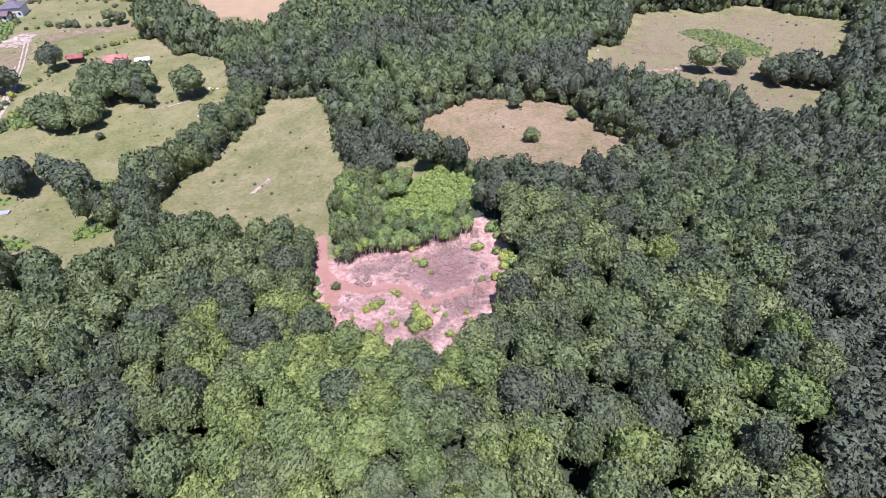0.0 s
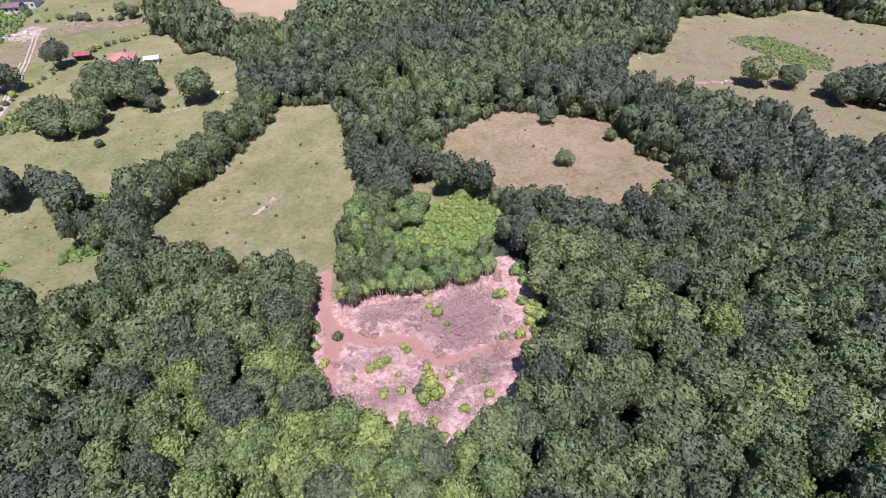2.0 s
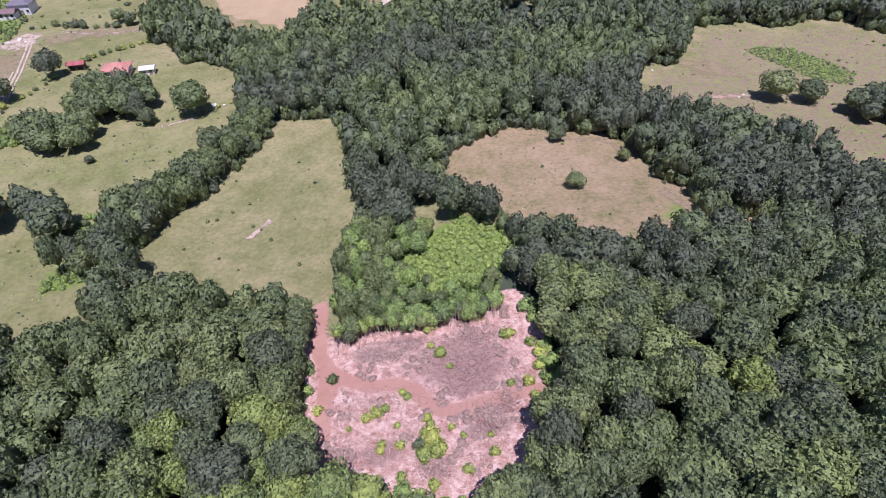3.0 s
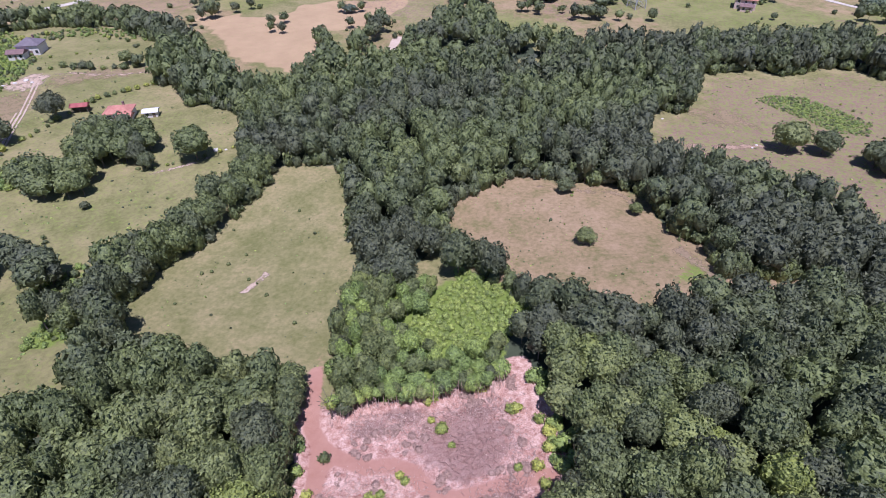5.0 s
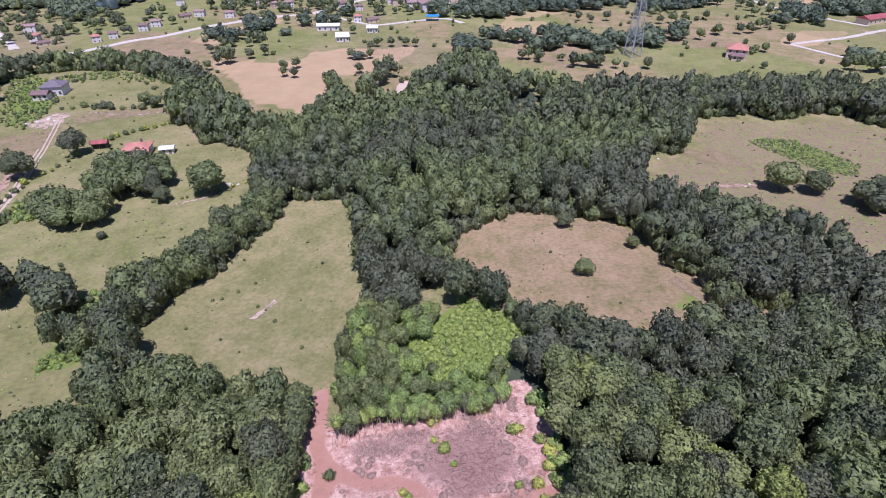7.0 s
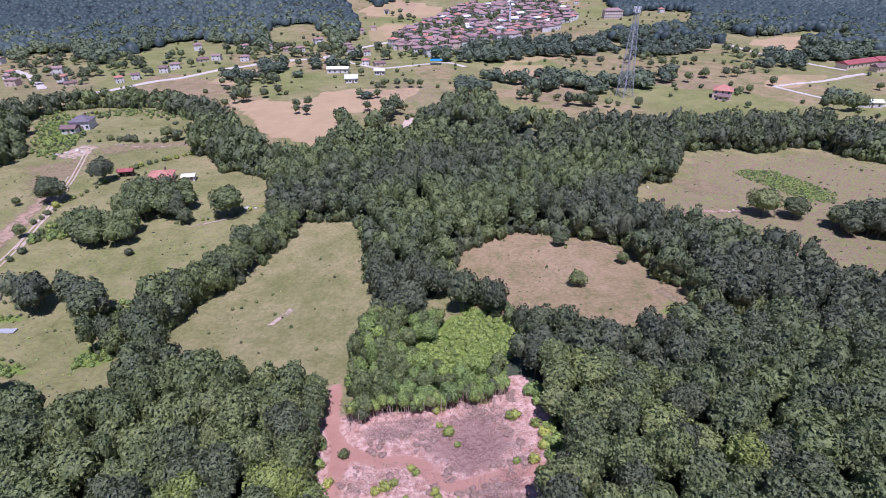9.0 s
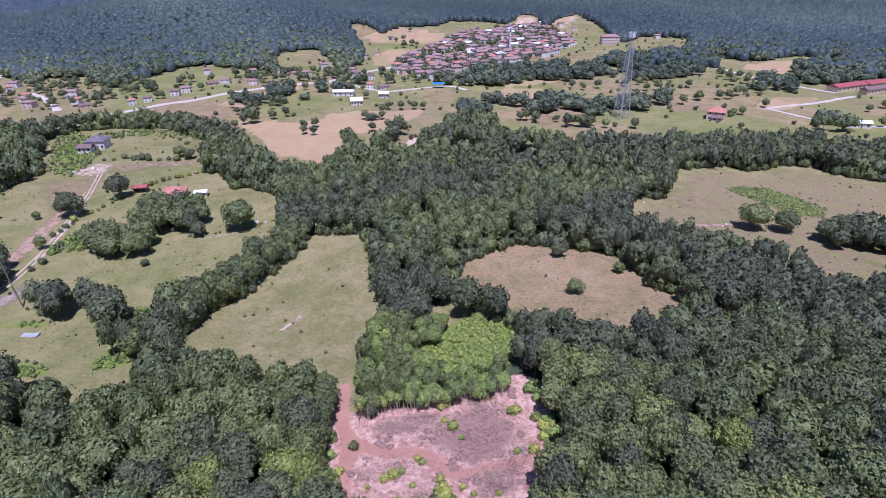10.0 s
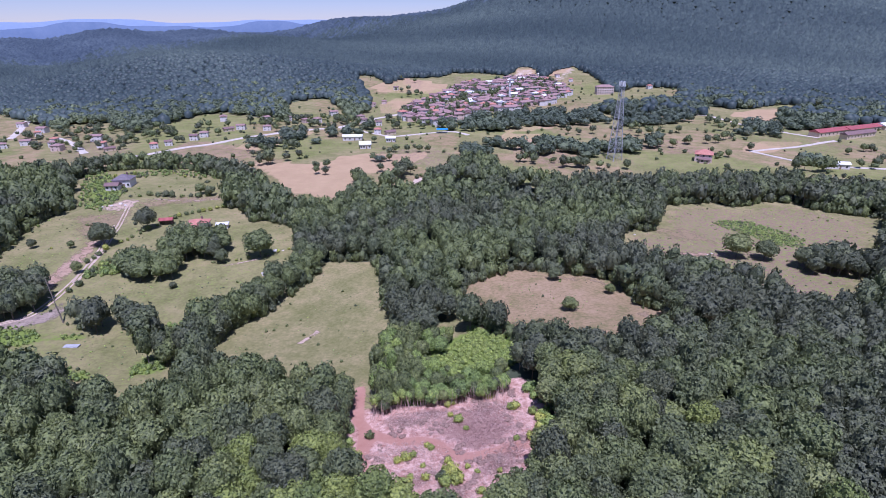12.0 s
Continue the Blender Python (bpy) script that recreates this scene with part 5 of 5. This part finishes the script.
# low scrub along the foot of the near wood and on the lush spots of the pastures
WOOD_FOOT = [(-31.3, 62.3),(-28.3, 75.5),(-28.8, 88.9),(-30.5, 91.2),(-32.6, 93.3),(-33.4, 75.6),(-33.2, 62.2)]
for poly, gap, r0, r1 in ((LUSH[2], 1.9, 0.5, 1.0), (LUSH[3], 1.7, 0.5, 1.1), (LUSH[4], 2.8, 0.5, 1.2), ([(-236, 283), (-231, 311), (-208, 320), (-175, 314), (-162, 300), (-200, 308), (-222, 297), (-224, 271)], 3.2, 0.5, 1.3), (LUSH[5], 1.35, 0.5, 0.95), (LUSH[6], 1.6, 0.3, 0.8), (LUSH[7], 1.6, 0.3, 0.7), (WOOD_FOOT, 2.3, 0.9, 1.6),
                          ([(12, 83.9),(12.9, 99.3),(8.9, 106.2),(14.8, 105.6),(16.8, 94.3),(16, 83.8)], 2.3, 0.9, 1.9), ([(-24,58),(-24.1, 66.2),(-15.1, 66.3),(-3,65),(3,64),(3,58)], 2.2, 0.9, 1.7), ([(-151.6, 161.5),(-139.9, 170),(-146.1, 183.2),(-153.1, 177.1)], 2.4, 0.8, 1.6),
                          ([(-112.1, 129.9),(-102.5, 126.5),(-94.6, 133.4),(-100.6, 141.5)], 2.6, 0.8, 1.5), ([(38, 111.2),(53, 112.8),(71.6, 127.5),(70.7, 131.4),(48.9, 117.8),(39.7, 115.5)], 2.5, 0.5, 1.2)):
    q = scatter(gap, min(c[0] for c in poly), max(c[0] for c in poly), min(c[1] for c in poly), max(c[1] for c in poly), rng)
    for px, py in q[inside(poly, q[:, 0], q[:, 1])]:
        r = rng.uniform(r0, r1)
        young.add((MAT_LOW if gap < 1.5 else LOW)[rng.randint(6)], (px, py, ground_z(px, py) + r * (0.1 if gap < 1.5 else 0.4)), (r, r, r * rng.uniform(0.5, 0.9) if gap < 1.5 else r * rng.uniform(0.7, 1.2)), rng.uniform(0, 6.28), 1 if rng.uniform() < 0.75 else 0, rng.uniform(0, 0.9))
# trees between the village houses and along the lanes
q = scatter(9.0, -135, 150, 465, 850, rng)
q = q[inside(VILLAGE, q[:, 0], q[:, 1])]
near_home = np.array(homes)
for px, py in q:
    if np.hypot(near_home[:, 0] - px, near_home[:, 1] - py).min() > 4.4:
        put_tree(young, DIST[rng.randint(8)], px, py, rng.uniform(4, 9), rng.uniform(2, 3.4), rng.uniform(0, 0.6), rng)
tagged(young.done("undergrowth", [MAT["leaves_wood"], MAT["leaves_light"], MAT["bark"]]), "bright green saplings, bracken and scrub", "undergrowth", kind="stuff")

# ---- single trees and bushes on the open ground ----
lone = []
for k in range(4):
    v, l, s = (NEAR if k < 2 else FAR)[k]
    top = tagged(new("tree"), "round dark green broadleaf tree standing alone in the pasture", "tree", "trees of the pastures")
    tv, tf = trunk_arrays(0.6, 0.022, 6, 0.01)
    tr = new("trunk", mesh_of("trunk", tv, tf, [MAT["bark"]], smooth=True))
    cr = new("crown", big_mesh("crown", v[:, :] * (0.5, 0.5, 0.46) + (0, 0, 0.53), l, s, [MAT["leaves_tree"]]))
    tr.parent = cr.parent = top
    lone.append(top)
LONE = [(-94, 190.6,12,12), (-111.9, 186.7,7,8.5), (-107.5, 184.4,6,6), (-164.6, 194.6,11.5,10.5), (-157,214,10,10.5), (-192,188,4,4.5), (101.4, 212.2,12,11), (111.6, 210.4,10,9), (-156.2, 167.1,4,5), (25.5, 148.5,5.6,4.6), (23,175,5.2,4.8), (40.6, 163.6,3.9,3.9)]
LONE += [(-176,190,3,3.5), (-115.7, 162.4,3,2.6), (83,341,6,7), (145,345,4,4), (181,400,6,6.5), (152,377,5,5), (158,378,5.5,6), (242,391,5,5.5), (257,400,6,6), (262,400,5,6), (204,357,5,6), (-154,268,7,6), (-161,270,7,6.5), (-81.6, 195.3,2.5,3)]
LONE += [(a, b, 5.5, 6) for a, b in ((-152,376),(-165,371),(-181,378),(-156,326),(-152,349),(-141,350),(-114,328),(-108,332),(-110,317),(-104,315),(-71,324),(-82,353),(-71,354),(-125,441),(-124,453),(-74,371),(-54,381),(-63,380),(-48,381),(-72,380),(-114,454),(-149,440),(-163,451),(-164,427),(-173,427),(-183,404),(-195,410),(-63,331),(-94,412))]
rng = np.random.RandomState(9)
ORCHARD = [(-190,389),(-160,416),(-136,373),(-134,350),(-161,345)]
for poly, n in ((ORCHARD, 16), ([(120,400),(200,440),(200,452),(118,412)], 16), ([(-2,352),(70,338),(72,348),(0,362)], 14), ([(55,440),(160,450),(165,500),(60,470)], 14),
                ([(-430,500),(-400,380),(-300,365),(-240,385),(-225,470),(-300,475)], 110), ([(-230,470),(-140,480),(-110,500),(-140,520),(-225,515)], 55), ([(-200,455),(-90,440),(-60,470),(-140,490)], 22), ([(170,560),(215,500),(240,450),(170,460)], 12), ([(-140,690),(-90,640),(-90,760),(-135,780)], 10),
                ([(180,300),(260,300),(260,390),(190,392)], 12), ([(-120,480),(-60,470),(-60,500),(-100,515)], 10)):
    got = 0
    while got < n:
        px, py = rng.uniform(min(c[0] for c in poly), max(c[0] for c in poly)), rng.uniform(min(c[1] for c in poly), max(c[1] for c in poly))
        if inside(poly, np.array([px]), np.array([py]))[0] and np.hypot(near_home[:, 0] - px, near_home[:, 1] - py).min() > 7:
            s = rng.uniform(3.5, 7.5)
            LONE.append((px, py, s, s * rng.uniform(0.9, 1.25)))
            got += 1
placed = {}
scattered = Stand()
q = scatter(11, -420, 330, 290, 800, rng)
q = q[inside(VALLEY, q[:, 0], q[:, 1]) & (rng.uniform(size=len(q)) < 0.16) & seen_from_path(q[:, 0], q[:, 1]) & (mask(PLOUGHED, q[:, 0], q[:, 1], 1) < 0.5)]
for px, py in q:
    r = rng.uniform(0.7, 2.0)
    scattered.add(DIST[rng.randint(8)], (px, py, ground_z(px, py) + r * 0.6), (r, r, r), rng.uniform(0, 6.28), 0, rng.uniform(0, 0.8))
for k, (px, py, wide, tall) in enumerate(LONE):
    if k >= 26:
        put_tree(scattered, DIST[rng.randint(8)], px, py, tall, wide / 2, rng.uniform(0, 0.6), rng)
        continue
    n = k % 2 if k < 14 else 2 + k % 2
    m = Matrix.Translation((px, py, ground_z(px, py) - 0.1)) @ Matrix.Rotation(rng.uniform(0, 6.28), 4, "Z") @ Matrix.Diagonal((wide, wide, tall, 1))
    if n not in placed:
        placed[n] = m
    else:
        copy_thing(lone[n], m)
for n, m in placed.items():
    lone[n].matrix_basis = m
tagged(scattered.done("valley_trees", [MAT["leaves_wood"], MAT["leaves_light"], MAT["bark"]]), "scattered field and garden trees across the valley", "trees", kind="stuff")

bushes = []
for k, (mat, label) in enumerate((("leaves_tree", "small dark green bush in the grass"), ("leaves_bush", "small yellow-green bush in the grass"))):
    for j in range(3):
        v, l, s = LOW[3 * k + j]
        ob = new("bush", big_mesh("bush", v * (1, 1, 0.95) + (0, 0, 0.6), l, s, [MAT[mat]]))
        bushes.append(tagged(ob, label, "bush", "bushes of the pastures"))
BUSH = [(6, 97.8,1.3,1),(-16.1, 79.5,1.3,1),(-17.6, 78.4,1.0,1),(-14.6, 80.6,0.9,1),(-6, 74.2,1.9,1),(-7, 71.2,1.7,1),(-4.6,72.5,1.5,1),(-8, 73.2,1.3,0),(-6.5, 77.4,0.9,1),(-11.1, 83.3,0.9,1),(0,69,1.0,1)]
BUSH += [(-6, 93.5,1.4,1),(-8, 95.4,0.8,1),(-11, 73.2,0.9,1),(-14.1, 72.2,0.8,1),(7, 86,0.9,1),(10, 86,1.2,1),(4,72,1.0,1)]
BUSH += [(-12.1, 84.4,0.8,1),(-7, 75.3,1.3,1),(-5,72,1.5,1),(-7.1, 78.7,0.9,1),(-14.1, 73.4,0.9,1),(7, 97.8,1.4,1),(-4, 90.3,0.8,1),(11, 82.8,1.1,1),(-3,77,0.7,1),(-1,75.4,0.7,1),(3.4,75.4,0.7,1),(-12.1, 77.2,0.7,1),(-8.1, 100.7,1.2,1),(1,103,1.3,1),(-5,66,1.2,1),(-10.1, 67.2,1.0,1),(-20.1, 76.3,0.6,1),(-9.1, 99.5,1.0,1),(-25.3, 86.8,1.2,0),(-26.3, 79.7,1.2,1),(12, 89.7,1.3,1),(12.4, 92.6,1.4,1),(10.9, 95.4,1.1,1)]
BUSH += [(a, b, 0.55, 0) for a, b in ((-81.5, 194.2),(-82.9, 188.9),(-86.3, 183.2),(-87.4, 167.7),(-94.5, 169.4),(-57.9, 136.8),(-68.8, 139.5),(-71.1, 138.7),(-85.2, 183.2),(-77.3, 180.7),(-80.1, 185.2),(-62.3, 146.6),(-65.7, 142.7),(-45.8, 155.3),(-53.1, 165.7),(-51.5, 131.2),(-41.6, 121.7))]
rng = np.random.RandomState(14)
for line, gap, size, off in (([(-137,247),(-149,238),(-154,227),(-157.5, 204.6),(-160.6, 194.6),(-159.2, 174.1)], 3.0, 1.1, 1), ([(-196,262),(-186,264),(-163,264),(-150,268)], 4.0, 1.6, 1.5), ([(-81.2, 201.7),(-91.9, 192.4),(-106.1, 185.2),(-116.1, 181.8)], 3.6, 0.7, 0.6),
                             ([(-147.7, 153.5),(-151.3, 171.3),(-148, 187.2)], 4.0, 1.2, 2), ([(-240,300),(-200,312),(-165,292)], 6.0, 1.1, 5), ([(-131.4, 130.8),(-121.8, 141.7),(-116.1, 154.6)], 6.0, 1.0, 5)):
    for (ax, ay), (bx, by) in zip(line, line[1:]):
        n = max(1, int(math.hypot(bx - ax, by - ay) / gap))
        BUSH += [(ax + (bx - ax) * j / n + rng.uniform(-off, off), ay + (by - ay) * j / n + rng.uniform(-off, off), size * rng.uniform(0.6, 1.4), int(rng.uniform() < 0.35)) for j in range(n)]
for poly, n, size in ((LEFT_FIELDS, 60, 0.6), (MEADOW, 16, 0.35), (RIGHT_FIELD, 22, 0.5), (BIG_FIELD, 16, 0.3)):
    got = 0
    while got < n:
        px, py = rng.uniform(min(c[0] for c in poly), max(c[0] for c in poly)), rng.uniform(min(c[1] for c in poly), max(c[1] for c in poly))
        if inside(poly, np.array([px]), np.array([py]))[0]:
            BUSH.append((px, py, size * rng.uniform(0.5, 1.5), int(rng.uniform() < 0.3)))
            got += 1
placed = {}
for k, (px, py, r, light) in enumerate(BUSH):
    n = 3 * light + k % 3
    m = Matrix.Translation((px, py, ground_z(px, py) - 0.05)) @ Matrix.Rotation(rng.uniform(0, 6.28), 4, "Z") @ Matrix.Diagonal((r, r * rng.uniform(0.8, 1.2), r * rng.uniform(0.8, 1.2), 1))
    if n not in placed:
        placed[n] = m
    else:
        copy_thing(bushes[n], m)
for n, m in placed.items():
    bushes[n].matrix_basis = m

# ---- the clearing: cut brushwood, charred heap, bare stems ----
rng = np.random.RandomState(31)


def sticks(n, cx, cy, rx, ry, long, thick, poly, rise):
    """Thin tapered sticks lying crisscross."""
    px, py = cx + rng.normal(size=n) * rx, cy + rng.normal(size=n) * ry
    ok = inside(poly, px, py)
    px, py = px[ok], py[ok]
    n = len(px)
    a = rng.uniform(0, 2 * math.pi, n)
    tilt = rng.uniform(0.0, rise, n)
    length = long * rng.uniform(0.4, 1.5, n)
    d = np.stack([np.cos(a) * np.cos(tilt), np.sin(a) * np.cos(tilt), np.sin(tilt)], -1)
    side = np.stack([-np.sin(a), np.cos(a), np.zeros(n)], -1)
    base = np.stack([px, py, land(px, py) + rng.uniform(0.02, 0.25, n)], -1)
    w = (thick * rng.uniform(0.5, 1.5, n))[:, None]
    up = np.array([0, 0, 1.0])
    v = np.stack([base - side * w, base + side * w, base + up * w * 1.6, base + d * length[:, None]], 1).reshape(-1, 3)
    f = np.array([(0, 1, 3), (1, 2, 3), (2, 0, 3), (0, 2, 1)])
    loops = (f[None] + 4 * np.arange(n)[:, None, None]).reshape(-1)
    return v, loops, np.full(4 * n, 3)


heaps = [(-21.3, 93.9, 2.5, 2), (-15.2, 92.8, 4, 3), (-9.1, 94.5, 4, 3), (5, 97.8, 3, 4), (-14.1, 82.4, 5, 2.5), (-20.2, 80.5, 3, 3), (-18.1, 72.3, 5, 3), (-10, 76.2, 4, 3), (-5, 70, 4, 3), (2, 72, 4, 4), (4, 80, 4, 3), (8, 88.1, 3, 4), (-1, 98, 5, 2), (-16.2, 96.9, 5, 1.5)]
vs, ls, ss, n0 = [], [], [], 0
for cx, cy, rx, ry in heaps:
    v, l, s = sticks(480, cx, cy, 0.7 * rx, 0.7 * ry, 0.6, 0.05, CLEARING, 0.5)
    vs.append(v)
    ls.append(l + n0)
    ss.append(s)
    n0 += len(v)
brush = new("brushwood", big_mesh("brushwood", np.concatenate(vs), np.concatenate(ls), np.concatenate(ss), [MAT["twig"]]))
tagged(brush, "pale dry cut branches strewn over the clearing", "brushwood", kind="stuff")
vs, ls, ss, n0 = [], [], [], 0
for cx, cy, rx, ry, n in ((-1, 90, 3.0, 3.4, 800), (-19.3, 93, 1.2, 1, 160), (-13.1, 97.1, 3, 0.8, 300), (3, 77, 1.4, 1, 200), (-6, 69, 1.6, 1.2, 200), (6, 82, 1.6, 1.2, 220), (1, 98, 4, 1.2, 320), (-20.1, 70.2, 2.4, 1.4, 220)):
    v, l, s = sticks(n, cx, cy, rx, ry, 0.8, 0.035, CLEARING, 0.6)
    vs.append(v)
    ls.append(l + n0)
    ss.append(s)
    n0 += len(v)
heap = new("brushwood", big_mesh("brushwood", np.concatenate(vs), np.concatenate(ls), np.concatenate(ss), [MAT["burnt"]]))
tagged(heap, "dark charred branches heaped in the clearing", "brushwood", kind="stuff")
# low heaps of dead brown brush, and greener regrowth between
DEAD = [(-20.2, 90.7),(-19.2, 88.7),(-20.2, 88.6),(-10.1, 92.6),(-10.1, 89.6),(2,80),(2.6,80.4),(4,79),(1,79),(-14.1, 94.7),(-14.2, 93.8),(-3,71),(-4,70),(-2,72),(-1,74),(2,75),(-22.2, 78.5),(-23.2, 79.5),(-22.3, 82.7),(-23.2, 73.4),(-22.2, 72.4),(-5, 84.3),(-6, 83.4)]
DEAD += [(-5, 82.3),(1,100),(0,99),(-1,100),(-2,101),(6, 103.5),(7, 105.4),(8, 86),(5,84.8),(4,86),(7,78),(2,70),(-2,79),(-1,79),(-21.2, 72.5),(-16.2, 81.6),(-15.1, 79.3),(-8.1, 79.4),(-10.1, 75.3),(-17.2, 92.9),(-7, 95.5),(-12.1, 89.4),(5, 93.8),(8, 91)]
dead_brush = Stand()
for px, py in DEAD:
    for _ in range(4):
        ax, ay, r = px + rng.normal() * 0.7, py + rng.normal() * 0.6, rng.uniform(0.35, 1.0)
        dead_brush.add(LOW[rng.randint(6)], (ax, ay, ground_z(ax, ay) + 0.15 * r), (r, r * rng.uniform(0.6, 1.3), r * rng.uniform(0.15, 0.4)), rng.uniform(0, 6.28), 0, 0.5)
MAT["dead_brush"] = plain("dead_brush", (0.20, 0.125, 0.10), (0.44, 0.30, 0.25), 2.2, 0.95, 0.05, 0.08)
tagged(dead_brush.done("brush_heaps", [MAT["dead_brush"]]), "low heaps of dead reddish brown brush in the clearing", "brushwood", kind="stuff")
# bare stems of saplings along the far side of the clearing
stems = Stand()
for (ax, ay), (bx, by) in zip([(-26.4, 93), (-21.3, 97.5), (-9.1, 99.2), (-4, 100.9), (3, 101)], [(-21.3, 97.5), (-9.1, 99.2), (-4, 100.9), (3, 101), (5, 104.7)]):
    n = int(math.hypot(bx - ax, by - ay) / 0.28)
    for j in range(n):
        px, py = ax + (bx - ax) * j / n + rng.uniform(-0.8, 0.8), ay + (by - ay) * j / n + rng.uniform(-0.4, 1.4)
        v = STEM[0].copy()
        v[:, 0] += v[:, 2] * rng.uniform(-18, 18) * 1.0
        v[:, 1] += v[:, 2] * rng.uniform(-14, 4) * 1.0
        stems.add((v, STEM[1], STEM[2]), (px, py, ground_z(px, py) - 0.1), (0.05, 0.05, rng.uniform(2.2, 5.2)), 0, 0, 0.5)
tagged(stems.done("saplings", [MAT["twig"]]), "thin bare sapling stems leaning over the clearing's edge", "saplings", kind="stuff")

# ---- tufts in the grass ----
rng = np.random.RandomState(77)
tufts = Stand()
for poly, n, r0, r1 in ((BIG_FIELD, 200, 0.08, 0.26), (MEADOW, 260, 0.08, 0.26), (RIGHT_FIELD, 420, 0.12, 0.4), (LEFT_FIELDS, 1000, 0.12, 0.42)):
    xs, ys = rng.uniform(min(c[0] for c in poly), max(c[0] for c in poly), 4 * n), rng.uniform(min(c[1] for c in poly), max(c[1] for c in poly), 4 * n)
    ok = inside(poly, xs, ys) & (np.sin(xs / 6 + 2 * np.sin(ys / 9)) + rng.uniform(-1, 1, 4 * n) > 0)
    for px, py in list(zip(xs[ok], ys[ok]))[:n]:
        r = rng.uniform(r0, r1)
        tufts.add(FAR_BLOB[rng.randint(8)], (px, py, ground_z(px, py) + 0.2 * r), (r * rng.uniform(0.7, 1.5), r, r * rng.uniform(0.5, 1.0)), rng.uniform(0, 6.28), int(rng.uniform() < 0.5), rng.uniform(0, 1))
tagged(tufts.done("grass_tufts", [MAT["leaves_wood"], MAT["leaves_light"]]), "coarse green tufts and weeds in the grass", "grass", kind="stuff")

# ---- odds and ends ----
dead = tagged(new("dead_tree"), "bare grey dead tree leaning over the track", "tree")
bm = bmesh.new()
bar(bm, (0, 0, -0.3), (-1.8, 1.0, 6), 0.22, 6)
bar(bm, (-1.8, 1.0, 6), (-4.2, 2.6, 14.5), 0.15, 6)
part("trunk", bm, MAT["bark"], dead)
for k in range(9):
    f = 0.35 + 0.07 * k
    a = k * 2.4
    s = Vector((-3.6 * f, 2.2 * f, 12.5 * f))
    bm = bmesh.new()
    bar(bm, s, s + Vector((math.cos(a) * 1.6, math.sin(a) * 1.6, 0.7)), 0.05)
    part("branch", bm, MAT["bark"], dead)
dead.scale = (1.0, 1.0, 1.0)
stand_at(dead, -135.9, 133.4)
grey = tagged(new("dead_tree"), "bare grey-branched tree among the saplings", "tree")
bm = bmesh.new()
bar(bm, (0, 0, -0.3), (0.2, 0, 5.5), 0.12, 6)
part("trunk", bm, MAT["bark"], grey)
for k in range(16):
    a, f = k * 2.4, 1.8 + 0.25 * k
    bm = bmesh.new()
    bar(bm, (0.03 * f, 0, f), (math.cos(a) * 1.9, math.sin(a) * 1.9, f + 1.7), 0.045)
    part("branch", bm, MAT["bark"], grey)
stand_at(grey, -26.4, 95.7)


def boulder(px, py, size, label, mat="rock", flat=0.6):
    bm = bmesh.new()
    bmesh.ops.create_icosphere(bm, subdivisions=2, radius=size)
    for v in bm.verts:
        v.co *= 1 + 0.25 * noise.noise(v.co * 1.3 / size + Vector((px, py, 0)))
        v.co.z *= flat
    me = bpy.data.meshes.new("boulder")
    bm.to_mesh(me)
    bm.free()
    me.materials.append(MAT[mat])
    ob = tagged(new("boulder", me), label, "boulder", "boulders")
    ob.location = (px, py, ground_z(px, py) + size * flat * 0.4)


for px, py, s in ((-90.1, 196.6, 1.0), (-88.6, 196.1, 0.7), (-87, 197, 0.5), (-86.9, 176.1, 0.7), (-88, 177.4, 0.6), (-87.2, 178.7, 0.5), (-197, 246, 0.8), (-194, 249, 1.0), (-190, 247, 0.7), (-200, 243, 0.7), (93, 216.4, 0.5), (90.7, 214, 0.4), (64.5, 232.3, 0.5)):
    boulder(px, py, s, "pale grey boulder lying in the pasture")
sheet = bmesh.new()
bmesh.ops.create_grid(sheet, x_segments=10, y_segments=5, size=1.0)
for v in sheet.verts:
    v.co = Vector((v.co.x * 2.2, v.co.y * 0.9, 0.25 + 0.12 * noise.noise(v.co * 2.0)))
me = bpy.data.meshes.new("tarpaulin")
geo = bmesh.ops.solidify(sheet, geom=sheet.faces[:], thickness=0.2)
sheet.to_mesh(me)
sheet.free()
me.materials.append(MAT["steel"])
tarp = tagged(new("tarpaulin", me), "grey-blue tarpaulin spread over the grass", "tarpaulin")
stand_at(tarp, -123.4, 120.7, 0.1)
